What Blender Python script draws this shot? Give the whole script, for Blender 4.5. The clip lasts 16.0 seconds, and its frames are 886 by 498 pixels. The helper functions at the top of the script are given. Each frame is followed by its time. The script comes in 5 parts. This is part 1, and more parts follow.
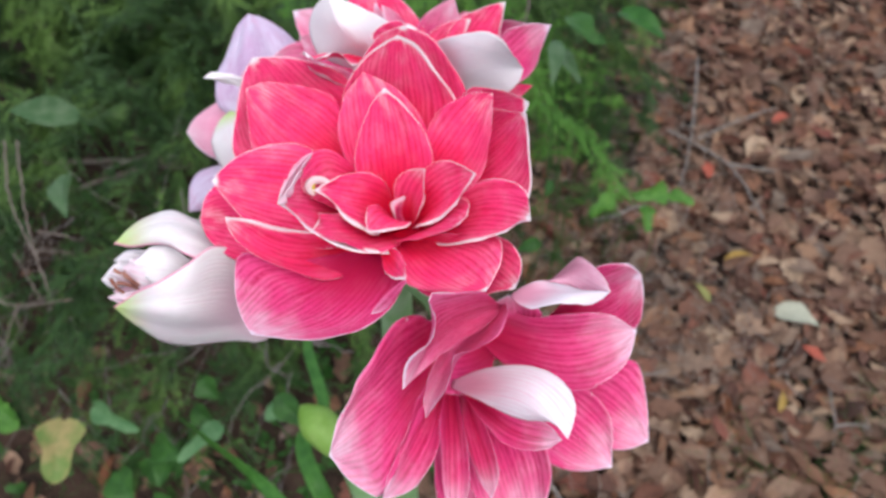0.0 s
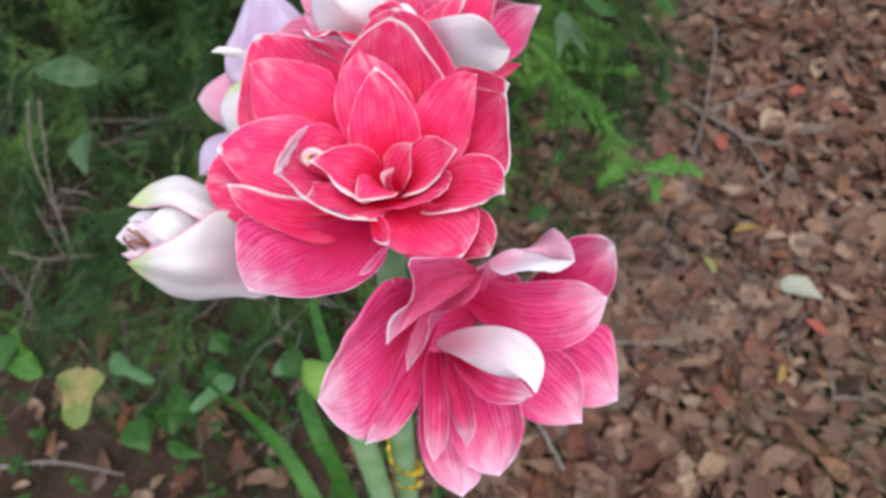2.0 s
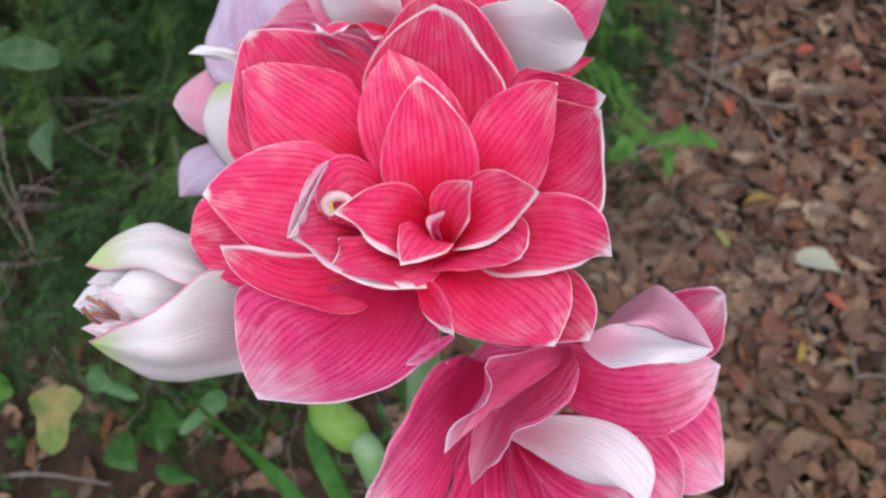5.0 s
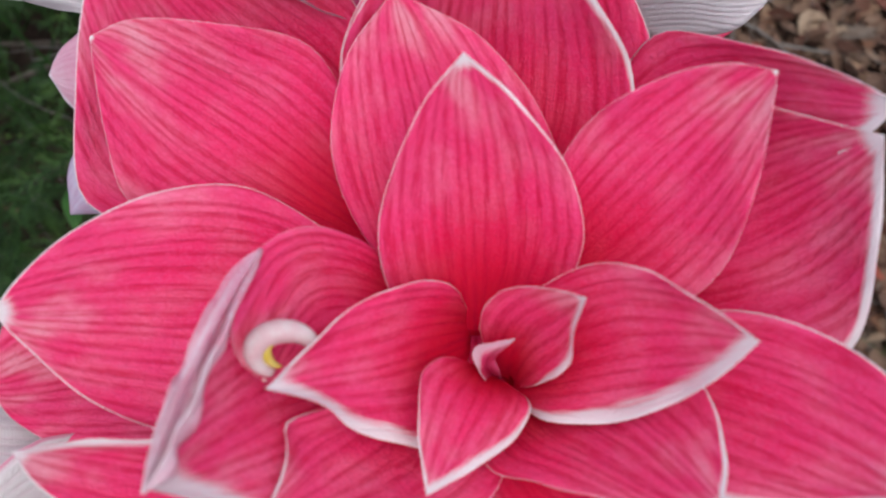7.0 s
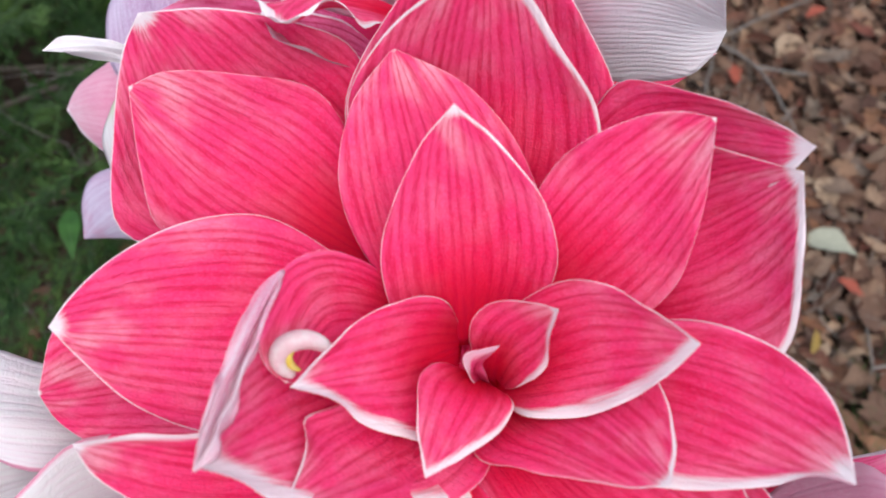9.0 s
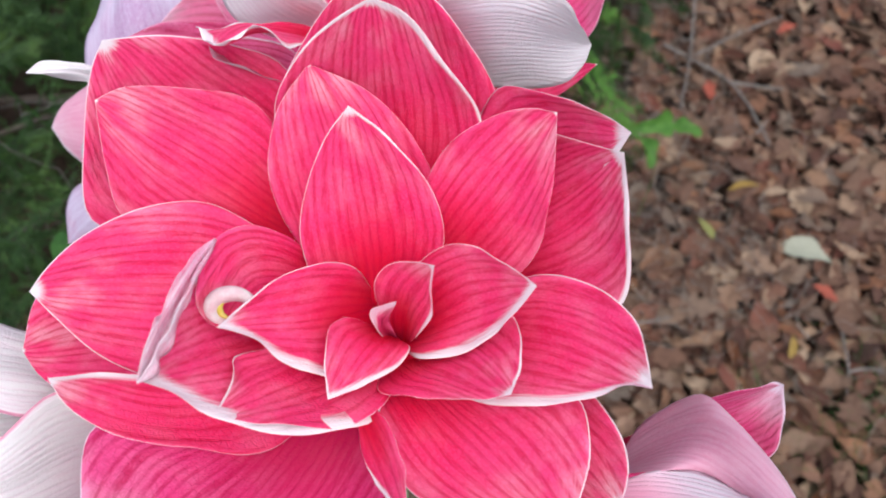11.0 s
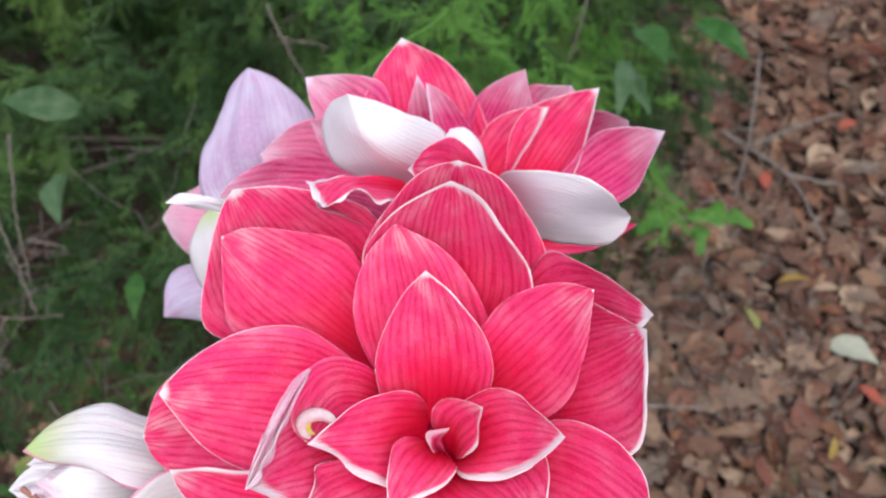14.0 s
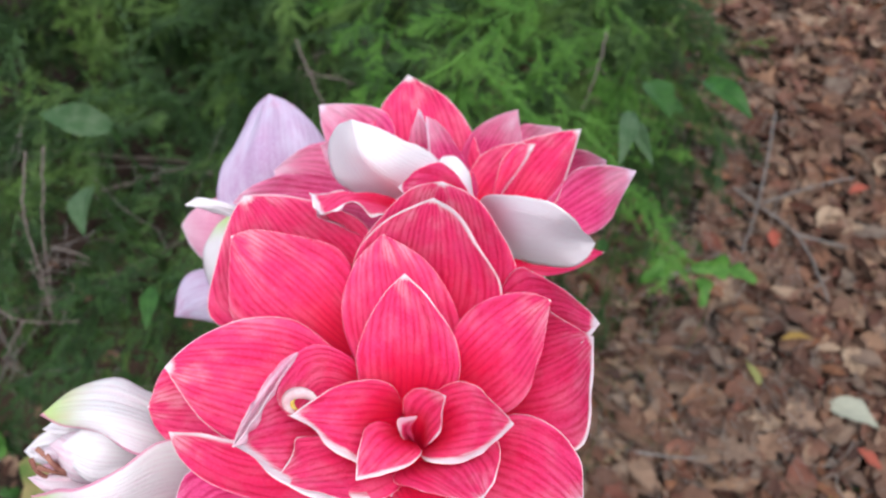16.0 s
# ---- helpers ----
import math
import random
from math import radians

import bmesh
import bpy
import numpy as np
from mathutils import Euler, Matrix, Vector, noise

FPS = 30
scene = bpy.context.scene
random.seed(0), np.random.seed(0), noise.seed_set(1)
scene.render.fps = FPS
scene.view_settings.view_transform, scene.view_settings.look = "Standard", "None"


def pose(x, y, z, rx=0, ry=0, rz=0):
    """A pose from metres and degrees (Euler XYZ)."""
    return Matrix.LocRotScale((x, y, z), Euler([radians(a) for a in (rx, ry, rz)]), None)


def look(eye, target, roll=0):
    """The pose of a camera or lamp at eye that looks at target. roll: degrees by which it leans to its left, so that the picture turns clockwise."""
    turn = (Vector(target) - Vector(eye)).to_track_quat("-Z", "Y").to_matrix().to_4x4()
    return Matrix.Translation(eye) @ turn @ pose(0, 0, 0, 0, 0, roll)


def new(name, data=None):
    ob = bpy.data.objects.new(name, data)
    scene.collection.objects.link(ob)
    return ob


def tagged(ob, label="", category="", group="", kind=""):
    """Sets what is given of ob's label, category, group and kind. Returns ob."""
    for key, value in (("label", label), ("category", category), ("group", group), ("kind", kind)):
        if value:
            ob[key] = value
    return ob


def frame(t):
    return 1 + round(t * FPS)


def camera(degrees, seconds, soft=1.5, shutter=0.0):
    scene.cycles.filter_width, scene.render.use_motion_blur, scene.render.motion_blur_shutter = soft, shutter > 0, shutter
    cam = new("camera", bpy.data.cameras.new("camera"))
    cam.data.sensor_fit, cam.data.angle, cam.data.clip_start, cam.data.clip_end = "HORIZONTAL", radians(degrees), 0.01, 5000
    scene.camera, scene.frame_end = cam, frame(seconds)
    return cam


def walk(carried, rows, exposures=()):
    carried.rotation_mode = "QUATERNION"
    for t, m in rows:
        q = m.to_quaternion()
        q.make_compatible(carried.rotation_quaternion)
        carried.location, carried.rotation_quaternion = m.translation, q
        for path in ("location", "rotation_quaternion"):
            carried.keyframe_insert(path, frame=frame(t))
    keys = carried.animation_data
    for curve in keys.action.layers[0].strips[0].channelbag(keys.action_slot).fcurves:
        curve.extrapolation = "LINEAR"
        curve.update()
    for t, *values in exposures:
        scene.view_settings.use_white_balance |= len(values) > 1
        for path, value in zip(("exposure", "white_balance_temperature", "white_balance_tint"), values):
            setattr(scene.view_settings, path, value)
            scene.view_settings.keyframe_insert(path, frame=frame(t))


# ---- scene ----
cam = camera(61.2, 16.0, soft=1.9)
cam.data.dof.use_dof, cam.data.dof.focus_distance, cam.data.dof.aperture_fstop = True, 0.205, 17.5
METRES, EYE, TILT, LEAN, TURN = 0.8, 1.465, -51.28, 0.0, 0.0
ROWS = [
    (0.0, 0.0, 0.0, 0.0, 0.0, 0.0, -0.0),
    (0.5, 0.0305, -0.0122, -0.0031, 1.6, -0.43, -0.96),
    (1.0, 0.0408, -0.0436, -0.0041, 2.51, -0.04, -1.32),
    (1.5, 0.0397, -0.0583, -0.0075, 3.1, -0.29, -1.71),
    (2.0, 0.0221, -0.0385, 0.0028, 1.37, -2.7, -1.41),
    (2.5, -0.0128, -0.0293, 0.0316, -0.13, -2.64, 1.03),
    (3.0, -0.0531, 0.0011, 0.0606, -3.37, -4.54, 2.6),
    (3.5, -0.0628, 0.0142, 0.0717, -1.6, -4.43, 2.39),
    (4.0, -0.0145, 0.0192, 0.0503, -0.07, -4.48, 0.22),
    (6.5, -0.0425, 0.2527, 0.0848, -0.27, -9.03, 0.01),
    (7.0, -0.0419, 0.2908, 0.0841, -0.75, -10.1, 0.09),
    (7.5, -0.043, 0.3012, 0.0812, -1.34, -10.44, -0.03),
    (8.0, -0.0451, 0.2969, 0.0862, -1.08, -10.35, -0.12),
    (8.5, -0.0465, 0.2827, 0.0857, -0.68, -10.02, -0.12),
    (9.0, -0.0438, 0.2627, 0.0893, -1.71, -8.63, 0.32),
    (9.5, -0.0244, 0.2439, 0.0852, -2.57, -8.1, 1.88),
    (12.0, -0.0146, 0.2021, 0.0852, -0.56, -5.41, 0.28),
    (12.5, -0.0191, 0.195, 0.0851, 1.05, -4.52, -1.34),
    (13.0, -0.0185, 0.1785, 0.0744, 2.06, -3.99, -2.87),
    (13.5, -0.0094, 0.1653, 0.0815, 1.98, -3.08, -2.59),
    (14.0, -0.0205, 0.1604, 0.1214, 1.89, -3.12, -3.18),
    (14.5, -0.0265, 0.1706, 0.1606, 1.21, -2.89, -2.83),
    (15.0, -0.0489, 0.1852, 0.1957, 1.42, -2.43, -3.61),
    (15.5, -0.0451, 0.1675, 0.172, 0.63, -1.6, -3.15),
    (16.0, -0.0016, 0.1185, 0.1102, 3.16, -0.08, -6.82),
]
walk(cam, [(t, pose(0, 0, EYE, TILT, LEAN, TURN) @ pose(METRES * x, METRES * y, METRES * z, 90 + pitch, roll, yaw)) for t, x, y, z, yaw, pitch, roll in ROWS],
     exposures=[(0.0, -0.06), (2.0, -0.06), (3.0, -0.18), (4.0, -0.2), (6.5, -0.55), (7.5, -0.57), (8.5, -0.38), (9.5, -0.10), (12.0, -0.16), (13.0, -0.18), (14.5, -0.08), (16.0, -0.06)])

# ---- world and light: bright shade under an overcast sky ----
SUN_UP, SUN_TURN = 66.0, 165.0
world = bpy.data.worlds.new("overcast_sky")
scene.world = world
world.use_nodes = True
wn, wl = world.node_tree.nodes, world.node_tree.links
wn.clear()
sky = wn.new("ShaderNodeTexSky")
sky.sky_type, sky.sun_disc = "NISHITA", False
sky.sun_elevation, sky.sun_rotation = radians(SUN_UP), radians(SUN_TURN)
sky.air_density, sky.dust_density, sky.ozone_density = 1.0, 4.0, 1.0
pale = wn.new("ShaderNodeHueSaturation")
pale.inputs["Saturation"].default_value = 0.72
back = wn.new("ShaderNodeBackground")
back.inputs["Strength"].default_value = 0.40
out = wn.new("ShaderNodeOutputWorld")
wl.new(sky.outputs[0], pale.inputs["Color"])
cloud = wn.new("ShaderNodeMixRGB")
cloud.inputs["Fac"].default_value = 0.6
cloud.inputs["Color2"].default_value = (2.6, 2.85, 3.2, 1.0)
wl.new(pale.outputs[0], cloud.inputs["Color1"])
wl.new(cloud.outputs[0], back.inputs[0])
wl.new(back.outputs[0], out.inputs[0])
sun_lamp = bpy.data.lights.new("veiled_sun", "SUN")
sun_lamp.energy, sun_lamp.angle, sun_lamp.color = 1.35, radians(60), (1.0, 0.96, 0.94)
sun = new("veiled_sun", sun_lamp)
a, e = radians(SUN_TURN), radians(SUN_UP)
sun.matrix_world = look((6 * math.sin(a) * math.cos(e), 6 * math.cos(a) * math.cos(e), 6 * math.sin(e)), (0, 0, 0))


# ---- materials ----
class Tree:
    """Short ways to write shader nodes."""

    def __init__(self, name, rough=0.5, spec=0.4):
        self.mat = bpy.data.materials.new(name)
        self.mat.use_nodes = True
        self.n, self.l = self.mat.node_tree.nodes, self.mat.node_tree.links
        self.shader = self.n["Principled BSDF"]
        self.shader.inputs["Roughness"].default_value = rough
        self.shader.inputs["Specular IOR Level"].default_value = spec

    def put(self, value, socket):
        if isinstance(value, bpy.types.NodeSocket):
            self.l.new(value, socket)
        else:
            socket.default_value = value

    def math(self, op, a, b=0.0, c=0.0):
        node = self.n.new("ShaderNodeMath")
        node.operation = op
        for value, socket in zip((a, b, c), node.inputs):
            self.put(value, socket)
        return node.outputs[0]

    def ramp(self, value, low, high, to_low=0.0, to_high=1.0):
        node = self.n.new("ShaderNodeMapRange")
        node.interpolation_type = "SMOOTHSTEP"
        for v, s in zip((value, low, high, to_low, to_high), node.inputs):
            self.put(v, s)
        return node.outputs[0]

    def mix(self, fac, a, b, blend="MIX"):
        node = self.n.new("ShaderNodeMix")
        node.data_type, node.blend_type = "RGBA", blend
        self.put(fac, node.inputs[0])
        for v, s in ((a, node.inputs[6]), (b, node.inputs[7])):
            self.put((*v, 1.0) if isinstance(v, tuple) else v, s)
        return node.outputs[2]

    def noise(self, scale, vector=None, detail=4.0, rough=0.55):
        node = self.n.new("ShaderNodeTexNoise")
        node.inputs["Scale"].default_value, node.inputs["Detail"].default_value = scale, detail
        node.inputs["Roughness"].default_value = rough
        if vector is None:
            vector = self.coords("Object")
        self.l.new(vector, node.inputs["Vector"])
        return node.outputs["Fac"]

    def coords(self, kind):
        return self.n.new("ShaderNodeTexCoord").outputs[kind]

    def split(self, vector):
        node = self.n.new("ShaderNodeSeparateXYZ")
        self.l.new(vector, node.inputs[0])
        return node.outputs

    def join(self, x, y, z=0.0):
        node = self.n.new("ShaderNodeCombineXYZ")
        for v, s in zip((x, y, z), node.inputs):
            self.put(v, s)
        return node.outputs[0]

    def chance(self):
        return self.n.new("ShaderNodeObjectInfo").outputs["Random"]

    def island(self):
        return self.n.new("ShaderNodeNewGeometry").outputs["Random Per Island"]

    def bump(self, height, strength, distance):
        node = self.n.new("ShaderNodeBump")
        node.inputs["Strength"].default_value, node.inputs["Distance"].default_value = strength, distance
        self.l.new(height, node.inputs["Height"])
        self.l.new(node.outputs[0], self.shader.inputs["Normal"])

    def done(self, colour, rough=None):
        self.put((*colour, 1.0) if isinstance(colour, tuple) else colour, self.shader.inputs["Base Color"])
        if rough is not None:
            self.put(rough, self.shader.inputs["Roughness"])
        return self.mat

    def thin(self, colour, share=0.25):
        """A leaf or petal that lets some light through."""
        self.put(colour, self.shader.inputs["Base Color"])
        through_it = self.n.new("ShaderNodeBsdfTranslucent")
        self.put(colour, through_it.inputs[0])
        both = self.n.new("ShaderNodeMixShader")
        both.inputs[0].default_value = share
        self.l.new(self.shader.outputs[0], both.inputs[1])
        self.l.new(through_it.outputs[0], both.inputs[2])
        self.l.new(both.outputs[0], self.n["Material Output"].inputs[0])
        return self.mat


def petal_material(name, flesh, vein, pale, edge, edge_share, veins=0.35, vein_share=0.62, green=0.0, fade=0.0, lets=0.23, deep_base=None, blotch=0.52, grain=0.75, lace=0.55):
    """Petal flesh with veins from base to tip, tiny cells, a pale rim and a paler tip."""
    t = Tree(name, 0.6, 0.10)
    x, y, _ = t.split(t.coords("UV"))
    u = t.math("MULTIPLY_ADD", x, 2.0, -1.0)
    shift = t.math("MULTIPLY", t.chance(), 37.0)
    sway = t.noise(3.0, t.join(t.math("MULTIPLY", u, 0.8), y, shift), 3.0)
    course = t.n.new("ShaderNodeUVMap")
    course.uv_map = "course"
    across, along, _ = t.split(course.outputs[0])
    drift = t.noise(1.0, t.join(t.math("MULTIPLY", across, 0.17), t.math("MULTIPLY", along, 0.010), shift), 2.0)
    lines = t.math("ADD", t.math("MULTIPLY", across, veins), t.math("ADD", t.math("MULTIPLY", sway, 0.45), t.math("MULTIPLY", drift, 2.2)))
    wave = t.math("SINE", t.math("MULTIPLY", lines, 6.2832))
    thread = t.math("SINE", t.math("MULTIPLY", t.math("ADD", lines, t.math("MULTIPLY", drift, 1.7)), 16.0))
    uneven = t.noise(5.0, t.join(t.math("MULTIPLY", u, 5.0), t.math("MULTIPLY", y, 1.2), shift), 2.0)
    broken = t.noise(1.0, t.join(t.math("MULTIPLY", across, 0.9), t.math("MULTIPLY", along, 0.26), shift), 3.0)
    mask = t.math("MULTIPLY", t.ramp(wave, -0.40, 0.92), t.math("MULTIPLY", t.ramp(uneven, 0.22, 0.60, 0.25, 1.0), t.ramp(broken, 0.30, 0.58, 0.35, 1.0)))
    mask = t.math("MAXIMUM", mask, t.math("MULTIPLY", t.ramp(thread, 0.2, 1.0), t.ramp(broken, 0.42, 0.68, 0.0, 0.24)))
    cells = t.noise(1.0, t.join(t.math("MULTIPLY", across, 1.9), t.math("MULTIPLY", along, 1.1), shift), 3.0, 0.65)
    patches = t.noise(1.0, t.join(t.math("MULTIPLY", u, 2.2), t.math("MULTIPLY", y, 2.5), shift), 3.0)
    colour = t.mix(t.ramp(patches, 0.34, 0.70, 0.0, blotch), flesh, pale)
    colour = t.mix(t.ramp(cells, 0.40, 0.68, 0.0, 0.55 * grain), colour, pale)
    speck = t.noise(1.0, t.join(t.math("MULTIPLY", across, 3.4), t.math("MULTIPLY", along, 2.6), shift), 2.0, 0.6)
    colour = t.mix(t.ramp(speck, 0.46, 0.74, 0.0, 0.5 * grain), colour, pale)
    crease = t.noise(1.0, t.join(t.math("MULTIPLY", across, 0.55), t.math("MULTIPLY", along, 1.7), shift), 3.0, 0.6)
    colour = t.mix(t.ramp(crease, 0.48, 0.70, 0.0, 0.24 * grain), colour, pale)
    outward = t.ramp(t.math("ADD", y, t.math("MULTIPLY", t.math("MULTIPLY", u, u), 0.25)), 0.05, 0.95)
    # base tint: pigment, and on red and pink petals painted throat shade too
    if deep_base:
        colour = t.mix(t.math("MULTIPLY", t.ramp(outward, 0.0, 0.72, 1.0, 0.0), 0.92), colour, deep_base)
    colour = t.mix(t.math("MULTIPLY", t.ramp(outward, 0.35, 1.0), 0.32), colour, pale)
    bloom = t.noise(1.0, t.join(t.math("MULTIPLY", across, 0.11), t.math("MULTIPLY", along, 0.08), shift), 2.0, 0.5)
    colour = t.mix(t.math("MULTIPLY", t.ramp(bloom, 0.38, 0.78), t.math("ADD", t.math("MULTIPLY", outward, 0.14), t.ramp(y, 0.72, 1.0, 0.0, 0.36))), colour, edge)
    margin = t.ramp(t.math("ADD", t.math("MULTIPLY", t.math("MULTIPLY", u, u), t.ramp(y, 0.15, 0.6)), t.math("MULTIPLY", t.math("SUBTRACT", bloom, 0.5), 0.7)), 0.80, 1.40)
    colour = t.mix(t.math("MULTIPLY", margin, 0.20), colour, edge)
    colour = t.mix(t.math("MULTIPLY", mask, vein_share), colour, vein)
    mesh = t.n.new("ShaderNodeTexVoronoi")
    mesh.feature = "DISTANCE_TO_EDGE"
    mesh.inputs["Scale"].default_value = 1.0
    t.put(t.join(t.math("ADD", t.math("MULTIPLY", across, 0.8), t.math("MULTIPLY", sway, 1.5)), t.math("MULTIPLY", along, 0.42), shift), mesh.inputs["Vector"])
    net = t.math("MULTIPLY", t.ramp(mesh.outputs["Distance"], 0.0, 0.16, 1.0, 0.0), t.ramp(uneven, 0.3, 0.6, 0.22 * lace, 0.6 * lace))
    colour = t.mix(t.math("MULTIPLY", net, vein_share), colour, vein)
    if fade:
        near_tip = t.ramp(t.math("ADD", y, t.math("MULTIPLY", t.math("SUBTRACT", bloom, 0.5), 0.2)), 0.60, 1.04)
        colour = t.mix(t.math("MULTIPLY", near_tip, fade), colour, edge)
    if green:
        at_tip = t.math("MULTIPLY", t.ramp(y, 0.72, 1.0), green)
        colour = t.mix(at_tip, colour, (0.42, 0.62, 0.12))
    border = t.n.new("ShaderNodeUVMap")
    border.uv_map = "border"
    b1, b2, _ = t.split(border.outputs[0])
    near = t.math("ADD", t.math("MINIMUM", b1, b2), t.math("MULTIPLY", t.math("SUBTRACT", uneven, 0.5), 1.2))
    rim = t.ramp(near, 0.55, 1.25, 1.0, 0.0)
    colour = t.mix(t.math("MULTIPLY", rim, edge_share), colour, edge)
    relief = t.math("ADD", t.math("MULTIPLY", t.math("ADD", mask, net), -0.8), t.math("ADD", t.math("MULTIPLY", cells, 0.6), t.math("MULTIPLY", crease, 0.8)))
    t.bump(relief, 0.45, 0.0007)
    return t.thin(colour, lets)


RED, DEEP, ROSE, WHITE = (0.94, 0.018, 0.140), (0.68, 0.004, 0.058), (0.97, 0.115, 0.330), (0.94, 0.90, 0.93)
PINK, PLUM, CANDY = (0.80, 0.034, 0.215), (0.54, 0.008, 0.090), (0.86, 0.15, 0.38)
MATS = {
    "red": petal_material("red_petal", RED, DEEP, ROSE, WHITE, 0.95, deep_base=(0.78, 0.004, 0.040), blotch=0.38, vein_share=0.60),
    # pink's crimson base: petal colour with the throat's shade painted in
    "pink": petal_material("pink_petal", PINK, PLUM, CANDY, (0.90, 0.80, 0.92), 0.8, fade=0.5, vein_share=0.75, deep_base=(0.50, 0.006, 0.055), blotch=0.25, grain=0.55),
    "candy": petal_material("bright_pink_petal", (0.82, 0.060, 0.24), PLUM, (0.88, 0.26, 0.50), (0.90, 0.80, 0.92), 0.9, fade=0.35, vein_share=0.7, blotch=0.5),
    "blush": petal_material("blush_petal_back", (0.80, 0.62, 0.70), (0.74, 0.36, 0.50), (0.85, 0.78, 0.83), (0.80, 0.46, 0.58), 0.5, vein_share=0.4, lets=0.15, deep_base=(0.76, 0.28, 0.44), lace=0.0),
    "white": petal_material("white_petal_back", (0.81, 0.75, 0.80), (0.77, 0.58, 0.67), (0.86, 0.83, 0.86), (0.88, 0.83, 0.86), 0.7, veins=0.55, vein_share=0.27, lets=0.18, deep_base=(0.82, 0.42, 0.55), blotch=0.95, lace=0.0),
    "white_green": petal_material("white_petal_green_tip", (0.72, 0.64, 0.69), (0.70, 0.46, 0.57), (0.76, 0.74, 0.75), (0.74, 0.28, 0.42), 0.9, veins=0.5, vein_share=0.26, green=0.8, lets=0.16, deep_base=(0.80, 0.46, 0.60), blotch=0.95, lace=0.0),
    "shell": petal_material("shell_white_petal", (0.74, 0.63, 0.70), (0.70, 0.38, 0.52), (0.78, 0.74, 0.80), (0.82, 0.76, 0.82), 0.7, veins=0.55, vein_share=0.45, lets=0.14, deep_base=(0.76, 0.30, 0.44), blotch=0.8, lace=0.0),
    "ruffle": petal_material("ruffled_white_margin", (0.86, 0.36, 0.52), (0.80, 0.18, 0.34), (0.90, 0.82, 0.88), WHITE, 0.6, vein_share=0.5, blotch=0.85),
    "rose": petal_material("rose_petal", (0.74, 0.29, 0.44), (0.67, 0.17, 0.32), (0.80, 0.47, 0.60), WHITE, 0.6, vein_share=0.25, fade=0.2, lace=0.0),
    "lilac": petal_material("faded_lilac_petal", (0.45, 0.27, 0.45), (0.34, 0.14, 0.32), (0.62, 0.57, 0.71), (0.60, 0.16, 0.32), 0.7, vein_share=0.2, blotch=1.0, lets=0.12, lace=0.0),
}


def plain_leaf(name, low, high, scale=60.0, rough=0.45, share=0.2):
    t = Tree(name, rough, 0.22)
    n = t.noise(scale)
    fine = t.noise(scale * 6)
    c = t.mix(t.ramp(n, 0.35, 0.65), low, high)
    c = t.mix(t.math("MULTIPLY", fine, 0.35), c, tuple(v * 0.45 for v in low))
    t.bump(fine, 0.3, 0.0008)
    return t.thin(c, share)


STEM = plain_leaf("pale_green_stem", (0.21, 0.38, 0.16), (0.31, 0.46, 0.26), 40.0, 0.5, 0.1)
STRAP = plain_leaf("strap_leaf_green", (0.035, 0.13, 0.018), (0.065, 0.19, 0.032))
GREEN_BUD = plain_leaf("green_bud", (0.19, 0.36, 0.055), (0.27, 0.44, 0.11), 40.0)


def litter_material():
    t = Tree("dead_leaves", 0.8, 0.2)
    pick = t.math("FRACT", t.math("ADD", t.island(), t.chance()))
    node = t.n.new("ShaderNodeValToRGB")
    t.l.new(pick, node.inputs[0])
    stops = ((0.00, (0.033, 0.017, 0.014)), (0.12, (0.121, 0.045, 0.028)), (0.28, (0.154, 0.090, 0.061)), (0.42, (0.082, 0.038, 0.028)), (0.56, (0.209, 0.128, 0.084)), (0.70, (0.154, 0.122, 0.099)), (0.80, (0.201, 0.079, 0.037)), (0.90, (0.325, 0.234, 0.161)), (1.00, (0.154, 0.046, 0.032)))
    ramp = node.color_ramp
    for i, (at, c) in enumerate(stops):
        stop = ramp.elements[i] if i < 2 else ramp.elements.new(at)
        stop.position, stop.color = at, (*c, 1.0)
    blot, fine = t.noise(38.0), t.noise(240.0, detail=3.0)
    c = t.mix(t.ramp(blot, 0.42, 0.68, 0.0, 0.55), node.outputs[0], (0.080, 0.042, 0.031))
    c = t.mix(t.ramp(blot, 0.30, 0.46, 0.40, 0.0), c, (0.24, 0.185, 0.145))
    c = t.mix(t.ramp(fine, 0.45, 0.70, 0.0, 0.35), c, (0.090, 0.053, 0.040))
    t.bump(t.math("ADD", blot, t.math("MULTIPLY", fine, 0.4)), 0.5, 0.002)
    return t.done(c)


LITTER = litter_material()


def soil_material():
    t = Tree("forest_soil", 0.95, 0.1)
    n, f = t.noise(9.0, detail=8.0), t.noise(90.0, detail=6.0)
    c = t.mix(t.ramp(n, 0.35, 0.65), (0.026, 0.018, 0.014), (0.065, 0.041, 0.031))
    c = t.mix(t.ramp(f, 0.45, 0.7, 0.0, 0.6), c, (0.09, 0.054, 0.040))
    t.bump(f, 0.8, 0.01)
    return t.done(c)


SOIL = soil_material()


def foliage_material():
    t = Tree("juniper_green", 0.6, 0.3)
    pick = t.island()
    n = t.noise(5.0)
    c = t.mix(pick, (0.012, 0.034, 0.010), (0.043, 0.102, 0.024))
    c = t.mix(t.ramp(n, 0.44, 0.66, 0.0, 0.65), c, (0.118, 0.215, 0.038))
    return t.thin(c, 0.2)


JUNIPER = foliage_material()
TWIG = Tree("grey_twig", 0.8, 0.2)
PALE_TWIG = Tree("bleached_twig", 0.85, 0.15)
PALE_TWIG = PALE_TWIG.done(PALE_TWIG.mix(PALE_TWIG.noise(70.0), (0.10, 0.085, 0.078), (0.26, 0.235, 0.22)))
TWIG = TWIG.done(TWIG.mix(TWIG.noise(90.0), (0.06, 0.046, 0.038), (0.20, 0.165, 0.145)))


